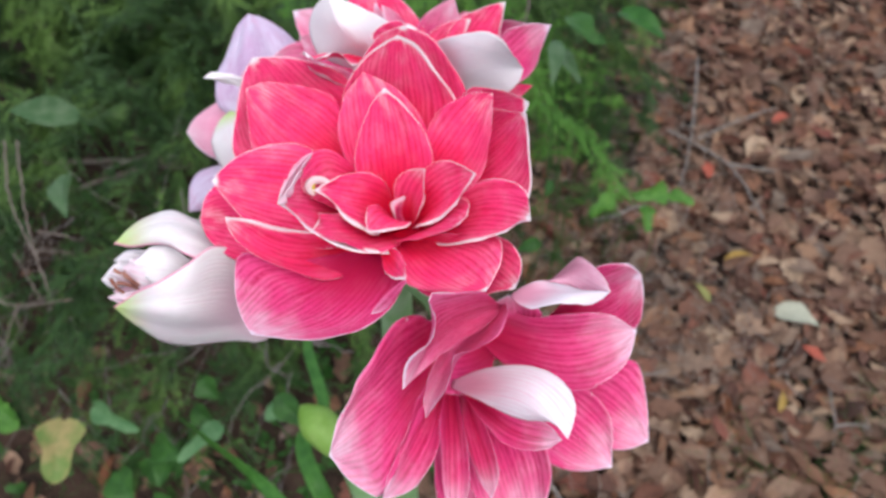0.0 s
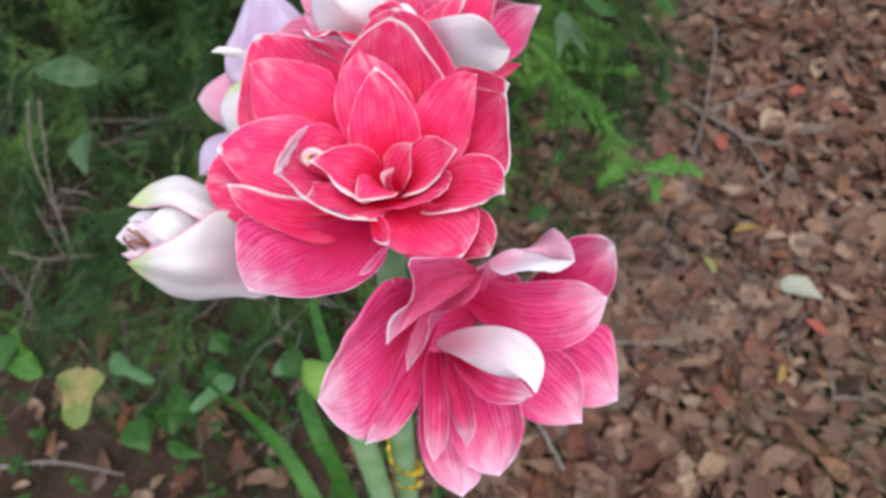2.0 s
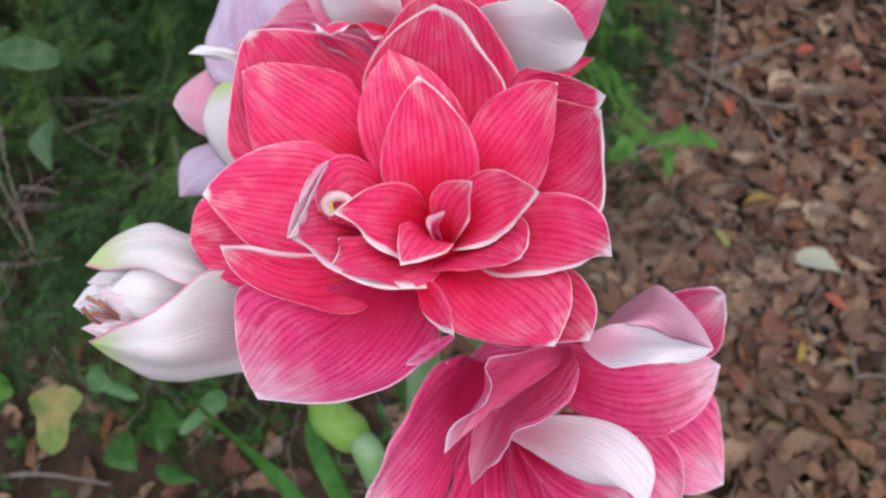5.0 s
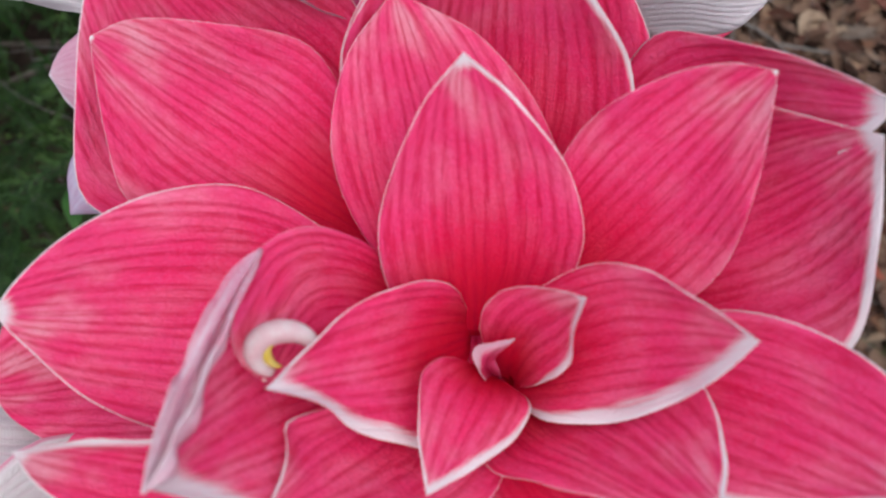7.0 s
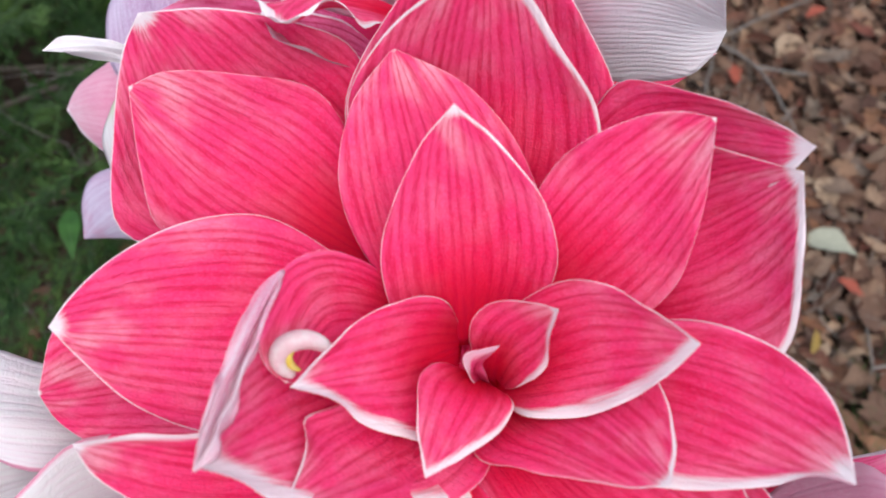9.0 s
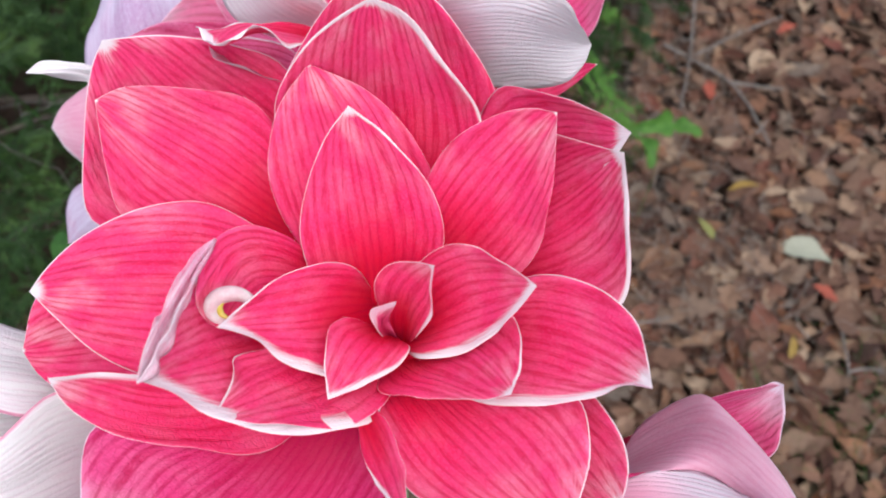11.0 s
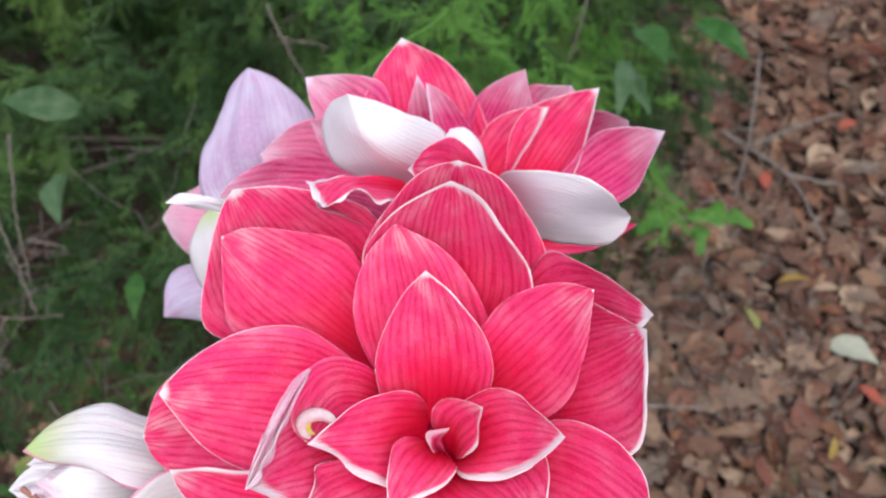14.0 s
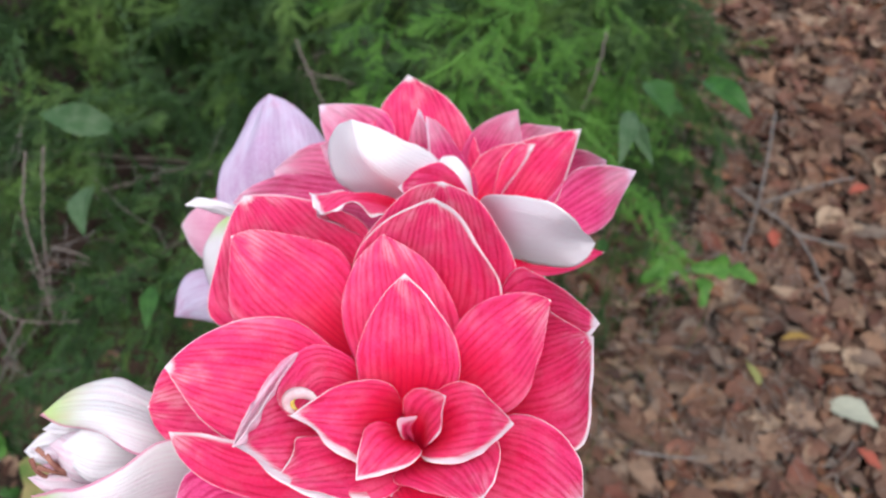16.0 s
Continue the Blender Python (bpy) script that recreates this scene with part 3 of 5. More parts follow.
petal(back_flower, (359, 357, 338), (75, 24, -23), [(24, 214, 93), (96, 327, 249), (246, 356, 328)], [(138, 29, 78), (232, 128, 211), (308, 241, 291)], (175, 250, 103), "red", "blush", (0.175, 3.825, 3))
petal(back_flower, (571, 388, 442), (190, -39, -48), [(177, 173, 83), (228, 344, 283), (429, 379, 402)], [(378, -35, 25), (477, 80, 181), (534, 223, 322)], (374, 226, 117), "red", "blush", (0.175, 2.125, 4))
petal(back_flower, (710, 285, 350), (304, 169, -96), [(469, 439, 221), (597, 388, 305)], [(634, 213, 75), (724, 244, 270)], (588, 366, 115), "pink", "blush", (0.025, 0.025, 0.9))
petal(back_flower, (830, 126, 453), (260, -63, -17), [(453, 128, 192), (565, 188, 357), (705, 162, 433)], [(508, -83, 85), (729, -49, 253), (767, 7, 343)], (620, 99, 191), "pink", "blush", (0.21, 0.35, 5))
petal(back_flower, (493, -172, 182), (107, -110, 27), [(208, -64, 182), (388, -127, 205)], [(265, -183, 93), (393, -192, 157)], (312, -110, 108), "red", "blush", (0.025, 0.025, 0.9))
petal(back_flower, (701, -292, 336), (171, -189, 91), [(424, -193, 230), (582, -241, 302)], [(434, -317, 139), (591, -322, 230)], (486, -228, 141), "red", "blush", (0.025, 0.025, 0.9))
petal(back_flower, (-445, -153, 833), (-111, -175, 404), [(-268, -192, 358), (-429, -159, 370), (-551, -134, 439), (-591, -53, 552), (-535, -80, 707)], [(-58, -49, 457), (-95, -11, 517), (-221, -93, 688), (-354, -120, 777)], (-369, -267, 712), "white", "white", (0.025, 0.025, 0.9), pleat=1.5, ridge=1.35)
petal(back_flower, (-74, -4, 531), (105, -175, 351), [(80, -98, 433), (55, -54, 504), (-14, -11, 549)], [(-47, -111, 439), (-93, -41, 505)], (-2, -120, 544), "white", "white", (0.025, 0.025, 0.9))
petal(back_flower, (-346, -223, 80), (42, 63, 56), [(9, -210, 55)], [(-292, 11, 102)], (-137, -68, 15), "red", "blush", (0.025, 0.025, 0.9))
petal(back_flower, (-197, -474, 797), (113, -211, 374), [(38, -384, 473), (-95, -441, 658), (-164, -471, 749)], [(47, -208, 577), (-57, -241, 729), (-143, -361, 780)], (-53, -292, 568), "red", "blush", (1.275, 0.28, 4))
petal(back_flower, (617, -439, 562), (113, -247, 412), [(187, -360, 358), (325, -416, 365), (509, -477, 417), (594, -468, 494)], [(148, -338, 664), (279, -422, 773), (398, -513, 854), (469, -559, 846)], (361, -489, 653), "white", "white", (0.025, 0.025, 0.9))
petal(lilac_flower, (-227, 971, 494), (1, 274, 146), [(193, 485, 236), (165, 720, 371), (17, 869, 443), (-95, 939, 476)], [(-360, 289, 206), (-401, 458, 296), (-340, 684, 380), (-303, 877, 452)], (-123, 463, 478), "pink", "lilac", (0.025, 0.025, 0.9), 1.6, pleat=2.5, ridge=1.3)
petal(lilac_flower, (-669, 340, -47), (-199, 224, 46), [(-349, 470, 148), (-511, 435, 84), (-630, 382, 8)], [(-289, 76, -94), (-464, 135, -95), (-585, 230, -83)], (-462, 253, 58), "pink", "rose", (0.21, 2.125, 2))
petal(lilac_flower, (-697, -16, -496), (99, -132, -67), [(-303, 105, -160), (-477, 192, -227), (-666, 169, -345)], [(-80, -221, -315), (-325, -114, -370), (-542, -43, -449)], (-382, -31, -230), "pink", "lilac", (0.025, 0.025, 0.9))
petal(lilac_flower, (-286, 249, 229), (101, -372, -109), [(253, -271, -12), (194, -30, 151), (-19, 172, 234)], [(-172, -274, 22), (-325, -118, 124), (-374, 29, 174), (-350, 165, 207)], (-60, -193, 311), "pink", "white_green", (0.025, 0.025, 0.9))
petal(opening_bud, (-595, -70, 490), (155, 18, -45), [(-43, 61, 341), (-190, 86, 511), (-328, 106, 545), (-494, 39, 531)], [(24, -125, 337), (-148, -186, 521), (-300, -140, 560), (-480, -107, 517)], (-239, -87, 610), "white", "white_green", (0.025, 1.87, 0.4), pleat=1.5, ridge=1.5)
petal(opening_bud, (-593, -325, 292), (149, -21, -108), [(36, -78, 430), (-57, -122, 543), (-179, -266, 563), (-318, -326, 517), (-485, -330, 389)], [(102, -246, -142), (-77, -340, -18), (-303, -398, 33), (-469, -382, 148)], (-208, -445, 422), "white", "white_green", (1.87, 0.025, 0.4), pleat=2.0, ridge=1.35)
petal(opening_bud, (-475, -162, 455), (-13, -5, 116), [(-196, -114, 399), (-289, -97, 505), (-384, -100, 512)], [(-244, -227, 393), (-340, -269, 386), (-422, -223, 415)], (-316, -191, 464), "white", "white", (0.025, 0.6, 0.4), pleat=1.5)
petal(opening_bud, (-567, -141, 382), (-85, -16, 45), [(-318, -53, 389), (-464, -84, 423)], [(-342, -229, 268), (-438, -247, 301), (-519, -195, 346)], (-390, -201, 443), "blush", "blush", (0.025, 0.025, 0.9))
petal(opening_bud, (-708, -149, 287), (-90, -2, 18), [(-455, -7, 319), (-619, -62, 337)], [(-461, -119, 242), (-654, -181, 255)], (-531, -129, 331), "white", "white", (0.025, 0.025, 0.9), 2.5, pleat=3.0)
petal(opening_bud, (-658, -244, 260), (-86, -73, 19), [(-389, -184, 273), (-521, -224, 302), (-596, -228, 285)], [(-370, -273, 189), (-519, -294, 218)], (-486, -279, 302), "white", "blush", (0.025, 0.025, 0.9), 2.5, pleat=3.0)
petal(opening_bud, (-645, -68, 345), (-85, 14, 54), [(-386, -30, 354), (-549, -32, 396)], [(-390, -102, 304), (-567, -89, 357)], (-516, -77, 391), "white", "white", (0.025, 0.025, 0.9), 2.5, pleat=3.0)
petal(opening_bud, (-677, -153, 189), (82, 54, -107), [(-434, -293, 28)], [(-417, 30, 249)], (-400, -124, 120), "rose", "rose", (0.025, 0.025, 0.9))
petal(opening_bud, (-640, -161, 367), (-492, -132, 204), [(-535, -140, 365)], [(-575, -190, 304)], (-533, -198, 398), "blush", "blush", (0.025, 0.025, 0.9), 2.5, pleat=3.0)
petal(opening_bud, (-518, -132, 432), (-423, -84, 265), [(-462, -102, 419)], [(-478, -164, 377)], (-452, -164, 451), "blush", "blush", (0.025, 0.025, 0.9), 2.5, pleat=3.0)
petal(low_flower, (-720, -754, 399), (-192, 8, 152), [(-251, -249, 125), (-361, -488, 164), (-422, -718, 159), (-501, -863, 184), (-628, -829, 301)], [(-348, -59, 482), (-439, -140, 545), (-566, -340, 513), (-660, -548, 462)], (-474, -414, 198), "pink", "blush", (0.35, 0.35, 2.2), 1.7, pleat=2.2)
petal(low_flower, (-491, -880, 171), (-161, -76, 59), [(-216, -359, 88), (-243, -606, 95), (-328, -781, 109)], [(-307, -319, 197), (-398, -567, 204), (-465, -755, 181)], (-330, -520, 36), "pink", "blush", (0.35, 0.35, 2.2), 1.7, pleat=2.2)
petal(low_flower, (-355, -68, 219), (91, 83, 32), [(-7, -176, -73), (-252, -224, 17)], [(-40, 139, 256), (-222, 93, 297)], (-161, 4, 72), "pink", "blush", (0.35, 0.35, 2.2), 1.7, pleat=2.2)
petal(low_flower, (-146, -800, -253), (-175, -100, -39), [(-121, -290, -30), (-78, -516, -147), (-82, -705, -222)], [(-225, -320, -49), (-216, -551, -156), (-193, -730, -225)], (-154, -410, -228), "pink", "blush", (0.35, 0.35, 2.2), 1.7, pleat=2.2)
petal(low_flower, (39, -730, -207), (-141, -105, -69), [(-37, -277, -49), (56, -495, -123), (79, -623, -179)], [(-114, -307, -68), (-83, -477, -118), (-27, -629, -181)], (-17, -434, -262), "pink", "blush", (0.35, 0.35, 2.2), 1.7, pleat=2.2)
petal(low_flower, (227, -816, -411), (-69, -51, -44), [(192, -270, -49), (320, -450, -110), (359, -589, -199), (320, -723, -321)], [(-102, -370, -151), (-75, -606, -299), (17, -739, -386), (124, -797, -419)], (140, -477, -347), "pink", "blush", (0.35, 0.35, 2.2), 1.7, pleat=2.2)
petal(low_flower, (17, -899, -551), (-161, -27, -85), [(-8, -387, -253), (116, -643, -405), (120, -798, -493)], [(-247, -345, -203), (-248, -625, -394), (-190, -767, -487), (-84, -850, -538)], (-67, -539, -461), "pink", "blush", (0.35, 0.35, 2.2), 1.7, pleat=2.2)
petal(low_flower, (377, -626, 284), (-161, -181, 0), [(-21, -355, 143), (161, -507, 251), (316, -546, 297), (365, -574, 313)], [(8, -225, 247), (218, -297, 395), (346, -373, 410), (420, -497, 362), (405, -564, 321)], (208, -451, 386), "shell", "shell", (0.025, 0.025, 0.9))
petal(low_flower, (382, -545, 93), (-100, -185, -55), [(70, -349, 70), (318, -466, 105)], [(-16, -377, -3), (123, -534, -1), (287, -570, 47)], (161, -423, -40), "pink", "blush", (0.35, 0.35, 2.2), 1.7, pleat=2.2)
petal(low_flower, (807, -5, 257), (-51, 121, 88), [(115, 154, 217), (261, 87, 241), (460, 65, 312), (665, 52, 315)], [(147, -80, 4), (429, -252, 71), (602, -239, 107), (754, -137, 163)], (448, -29, 97), "pink", "blush", (0.35, 0.35, 2.2), 1.7, pleat=2.2)
petal(low_flower, (130, 112, 414), (30, -5, -64), [(-40, 103, 228)], [(324, 103, 228)], (133, 111, 132), "pink", "blush", (0.35, 0.35, 2.2), 1.7, pleat=2.2)
petal(low_flower, (507, -266, 974), (212, 6, 492), [(190, -60, 700), (235, -86, 804), (357, -78, 765), (442, -152, 811), (485, -225, 900)], [(331, 150, 470), (420, 175, 590), (460, 153, 675), (492, 40, 770), (515, -120, 880)], (395, 5, 745), "pink", "rose", (0.025, 0.3, 1.0))
petal(low_flower, (507, -268, 973), (108, -143, 767), [(133, -234, 826), (183, -298, 890), (276, -310, 935), (401, -290, 900), (470, -285, 940)], [(160, -100, 780), (235, -84, 805), (357, -76, 767), (442, -150, 813), (485, -223, 902)], (300, -205, 868), "shell", "shell", (0.025, 0.025, 1.0), 1.2)
petal(low_flower, (867, 305, 332), (403, 243, -63), [(492, 200, 321), (566, 205, 500), (651, 215, 544), (780, 260, 470)], [(676, 119, -33), (855, 132, 61), (888, 211, 214)], (712, 269, 130), "pink", "blush", (1.2, 1.0, 5), 1.5, pleat=2.0)
petal(low_flower, (943, -346, -363), (264, 5, -209), [(728, 5, -81), (865, -5, -64), (931, -172, -211)], [(474, -291, -319), (660, -374, -360), (820, -382, -379)], (679, -160, -304), "pink", "blush", (0.35, 0.35, 2.2), 1.7, pleat=2.2)
petal(low_flower, (719, -491, -377), (127, -84, -178), [(586, -157, -109), (701, -296, -169), (717, -428, -313)], [(272, -408, -284), (424, -507, -338), (582, -511, -367)], (440, -300, -300), "pink", "blush", (0.35, 0.35, 2.2), 1.7, pleat=2.2)
petal(low_flower, (-400, -456, 451), (64, -87, 606), [(40, -162, 627), (-60, -225, 584), (-176, -300, 545), (-290, -374, 506)], [(-49, -231, 925), (-161, -301, 1014), (-267, -359, 1074), (-243, -377, 936), (-267, -379, 775), (-372, -402, 649)], (-183, -238, 652), "candy", "candy", (0.35, 1.8, 1.5), 1.5)
petal(low_flower, (-294, -535, 316), (76, -65, 585), [(69, -294, 827), (32, -387, 822), (-63, -470, 826), (-152, -506, 865), (-179, -508, 678), (-225, -516, 488)], [(-71, -114, 467), (-216, -176, 352), (-287, -347, 316)], (-142, -239, 378), "candy", "candy", (1.7, 0.3, 1.5), 1.5)
# petals end


# ---- stems, leaves and tinsel of the amaryllis ----
def strap_leaf(owner, width, *knots):
    """A long strap leaf, folded a little along its middle."""
    line = bend(*knots, n=12)
    n = len(line)
    verts, faces = [], []
    for k, p in enumerate(line):
        d = (line[min(k + 1, n - 1)] - line[max(k - 1, 0)]).normalized()
        across = d.cross(Vector((0.3, -0.8, 0.6))).normalized()
        up = across.cross(d).normalized()
        s = k / (n - 1)
        w = width / 2 * (0.75 + 0.25 * math.sin(math.pi * min(1, s * 1.4))) * (1 if s < 0.75 else max(0.03, math.cos((s - 0.75) * 2 * math.pi) ** 0.6))
        for u in (-1, -0.5, 0, 0.5, 1):
            verts.append(p + across * w * u + up * (0.25 * w * abs(u)) - owner.location)
        for u in (1, 0.5, 0, -0.5, -1):
            verts.append(p + across * w * u + up * (0.25 * w * abs(u) - 0.0018 * (1.1 - abs(u))) - owner.location)
    for k in range(n - 1):
        for i in range(10):
            a0, b0 = k * 10 + i, k * 10 + (i + 1) % 10
            faces.append((a0, b0, b0 + 10, a0 + 10))
    faces.append(tuple(range(9, -1, -1)))
    faces.append(tuple(range((n - 1) * 10, n * 10)))
    return part("strap_leaf", mesh_of("strap_leaf", [tuple(v) for v in verts], faces, [STRAP]), owner)


strap_leaf(plant, 0.017, (-0.05, 0.25, 0.0), (-0.10, 0.20, 0.62), (-0.164, 0.271, 0.73), (-0.266, 0.363, 0.668), (-0.33, 0.42, 0.60))
strap_leaf(plant, 0.017, (-0.04, 0.28, 0.0), (-0.08, 0.24, 0.5), (-0.109, 0.254, 0.76), (-0.139, 0.316, 0.765), (-0.125, 0.36, 0.752), (-0.153, 0.442, 0.73), (-0.165, 0.50, 0.70))
strap_leaf(plant, 0.017, (-0.02, 0.28, 0.0), (-0.06, 0.25, 0.5), (-0.071, 0.266, 0.729), (-0.036, 0.324, 0.72), (-0.02, 0.40, 0.69))

second_plant = thing("amaryllis_plant", (-0.06, 0.24, 0.0), "single pale green flower stem with a closed green bud", "flowering plant")
at2 = second_plant.location
line = bend((-0.06, 0.24, 0.0), (-0.055, 0.24, 0.5), (-0.075, 0.263, 0.812), (-0.090, 0.285, 0.830), n=12)
part("scape", stalk(line, [0.0125] * (len(line) - 10) + [0.0125 - 0.0003 * k for k in range(10)], STEM, 16, at2), second_plant, "pale green flower stem")
tip, root = Vector((-0.129, 0.314, 0.846)), Vector((-0.084, 0.281, 0.827))
line = [root.lerp(tip, k / 18) + Vector((0.0, -0.004, 0.004)) * math.sin(math.pi * k / 18) for k in range(19)]
radii = [0.0115 + 0.0125 * math.sin(math.pi * min(1, (k / 18) * 1.05) ** 0.85) if k < 10 else 0.0240 * max(0.03, math.cos(math.pi / 2 * (k - 9) / 9.2)) ** 0.75 for k in range(19)]
radii = [min(r, 0.022) * 0.77 for r in radii]
part("closed_bud", stalk(line, radii, GREEN_BUD, 20, at2), second_plant, "smooth bright green closed bud")

GOLD = Tree("gold_foil", 0.28, 0.6)
GOLD.shader.inputs["Metallic"].default_value = 1.0
GOLD = GOLD.done(GOLD.mix(GOLD.island(), (0.75, 0.48, 0.03), (0.95, 0.78, 0.12)))


def tinsel():
    rng = random.Random(5)
    verts, faces = [], []
    core = []
    for k in range(150):
        s = k / 149 * 10
        z = float(np.interp(s, range(11), (0.83, 0.80, 0.765, 0.735, 0.715, 0.70, 0.685, 0.67, 0.66, 0.655, 0.64)))
        ang = math.pi * float(np.interp(s, range(11), (0.5, 0.95, 1.0, 1.08, 1.25, 1.5, 1.75, 2.0, 2.5, 3.4, 3.9)))
        r = 0.0135
        c = Vector((-0.035 + r * math.cos(ang), 0.274 + r * math.sin(ang), z))
        core.append(c)
        for q in range(9):
            d = Vector((rng.gauss(0, 1), rng.gauss(0, 1), rng.gauss(0, 1))).normalized()
            o = d.orthogonal().normalized() * 0.0006
            e = c + d * rng.uniform(0.003, 0.006)
            b0 = len(verts)
            verts += [tuple(c - o), tuple(c + o), tuple(e + o), tuple(e - o)]
            faces.append((b0, b0 + 1, b0 + 2, b0 + 3))
    v, f = tube(core, 0.0012, 5)
    b0 = len(verts)
    verts += v
    faces += [tuple(i + b0 for i in q) for q in f]
    me = mesh_of("tinsel", verts, faces, [GOLD], smooth=False)
    ob = new("tinsel_garland", me)
    return tagged(ob, "shiny gold tinsel garland wound round the flower stem", "garland")


tinsel()

# withered stamens in the mouth of the bud
WITHERED = plain_leaf("withered_stamen", (0.26, 0.10, 0.075), (0.42, 0.20, 0.15), 200.0, 0.6, 0.1)
for knots in (((-0.0591, -0.0175, 0.041), (-0.0522, -0.0208, 0.038), (-0.0457, -0.0219, 0.0244)), ((-0.0566, -0.0238, 0.0381), (-0.0507, -0.0243, 0.037), (-0.0457, -0.0209, 0.025)), ((-0.0614, -0.0206, 0.0375), (-0.0571, -0.0248, 0.0338), (-0.0517, -0.0234, 0.0229)), ((-0.0531, -0.0203, 0.0431), (-0.0483, -0.0235, 0.0389), (-0.0436, -0.0211, 0.0275))):
    line = bend(*knots, n=5)
    v, f = tube(line, [0.0011 - 0.00004 * k for k in range(len(line))], 7)
    part("stamen", mesh_of("stamen", v, f, [WITHERED]), opening_bud, "withered brown stamen")

# pale ring beside the inner petals: a petal's curled margin, built as its own tube
CREAM = plain_leaf("cream_petal_margin", (0.82, 0.58, 0.62), (0.86, 0.80, 0.80), 300.0, 0.5, 0.2)
POLLEN = plain_leaf("yellow_anther", (0.72, 0.55, 0.08), (0.80, 0.68, 0.20), 500.0, 0.7, 0.1)

RING = Vector((-0.0330, -0.0215, 0.0385))
ring_x, ring_y = Vector((0.97, 0.12, -0.2)).normalized(), Vector((-0.05, 0.78, 0.62)).normalized()
loop_line = [RING + ring_x * 0.0050 * math.cos(a) + ring_y * 0.0037 * math.sin(a) for a in np.linspace(0.2, 4.25, 26)]
v, f = tube(loop_line, [0.0007 + 0.0014 * math.sin(math.pi * k / 25) ** 0.6 for k in range(26)], 10)
stamen = part("stamen", mesh_of("stamen", v, f, [CREAM]), main_flower, "cream-white petal margin curled into an open ring")
facing = ring_x.cross(ring_y).normalized()
loop_line = [RING + facing * 0.0007 + ring_x * 0.0031 * math.cos(a) + ring_y * 0.0023 * math.sin(a) for a in np.linspace(2.2, 4.4, 14)]
v, f = tube(loop_line, [0.0003 + 0.0006 * math.sin(math.pi * k / 13) for k in range(14)], 8)
part("anther", mesh_of("anther", v, f, [POLLEN]), stamen, "yellow anther")

# ---- undergrowth ----
LEAF_MATS = {
    "lime": plain_leaf("lime_leaf", (0.05, 0.15, 0.02), (0.09, 0.22, 0.035)),
    "yellowing": plain_leaf("yellowing_leaf", (0.13, 0.21, 0.05), (0.33, 0.26, 0.11), 32.0),
    "pale": plain_leaf("pale_leaf", (0.045, 0.105, 0.038), (0.085, 0.145, 0.07)),
    "blue": plain_leaf("grey_green_leaf", (0.07, 0.17, 0.065), (0.11, 0.22, 0.095)),
    "mid": plain_leaf("green_leaf", (0.025, 0.085, 0.016), (0.045, 0.13, 0.025)),
    "dark": plain_leaf("dark_glossy_leaf", (0.02, 0.085, 0.012), (0.04, 0.14, 0.022), rough=0.35),
}
LEAF_WORDS = {"lime": "bright lime-green", "yellowing": "yellowing pale green", "pale": "pale grey-green", "blue": "bluish green", "mid": "plain green", "dark": "dark glossy green"}
LEAVES = [0]


def vine_leaf(base, tip, width, kind):
    """A broad-shouldered vine leaf on a thread-thin stalk that comes up from the ground."""
    LEAVES[0] += 1
    rng = random.Random(LEAVES[0])
    B, T = Vector(base), Vector(tip)
    d = T - B
    up = Vector((rng.uniform(-0.3, 0.3), -0.55 + rng.uniform(-0.2, 0.2), 0.8))
    across = d.cross(up).normalized()
    up = across.cross(d).normalized()
    foot = Vector((B.x + rng.uniform(-0.06, 0.06), B.y + rng.uniform(0.0, 0.1), 0.0))
    rows, cols = 18, 8
    verts, faces = [], []
    lobe = rng.uniform(0.15, 0.35)
    spear = kind in ("lime", "yellowing", "blue")
    waist = rng.uniform(0.48, 0.62)
    for layer in (0, 1):
        for j in range(rows + 1):
            s = j / rows
            w = width / 2 * (math.sin(math.pi * min(1, (s + 0.06) / 1.06) ** 0.8) ** 0.85 + 0.02) * (1 + lobe * 0.6 * math.sin(s * 5.2))
            w *= 0.95 if s > 0.02 else 0.5
            if spear:
                w = width / 2 * float(np.interp(s, (0, 0.07, 0.2, 0.32, 0.5, 0.8, 0.93, 1), (0.15, 0.66, 1.0, 0.86, waist, waist * 0.95, waist * 0.72, 0.1)))
            for i in range(cols + 1):
                u = 2 * i / cols - 1
                lift = 0.38 * abs(u) * w + 0.10 * d.length * math.sin(math.pi * s) + 0.05 * w * math.sin(9 * s + u * 4)
                back_off = 0.05 * d.length * u * u * (1 - s) ** 4
                p = B + d * s - d.normalized() * back_off + across * (w * u) + up * (lift - 0.0006 * layer)
                verts.append(tuple(p - foot))
    m = (rows + 1) * (cols + 1)
    for j in range(rows):
        for i in range(cols):
            a0 = j * (cols + 1) + i
            q = (a0, a0 + 1, a0 + cols + 2, a0 + cols + 1)
            faces += [q, tuple(k + m for k in reversed(q))]
    vine = thing("vine_shoot", foot, LEAF_WORDS[kind] + " vine leaf on a thin stalk above the litter", "vine", "vine shoots")
    part("leaf", mesh_of("leaf", verts, faces, [LEAF_MATS[kind]]), vine)
    line = bend(foot, foot.lerp(B, 0.55) + Vector((0.02, 0.0, 0.03)), B, n=6)
    part("stalk", stalk(line, 0.0011, LEAF_MATS["mid"], 6, foot), vine)
    return vine


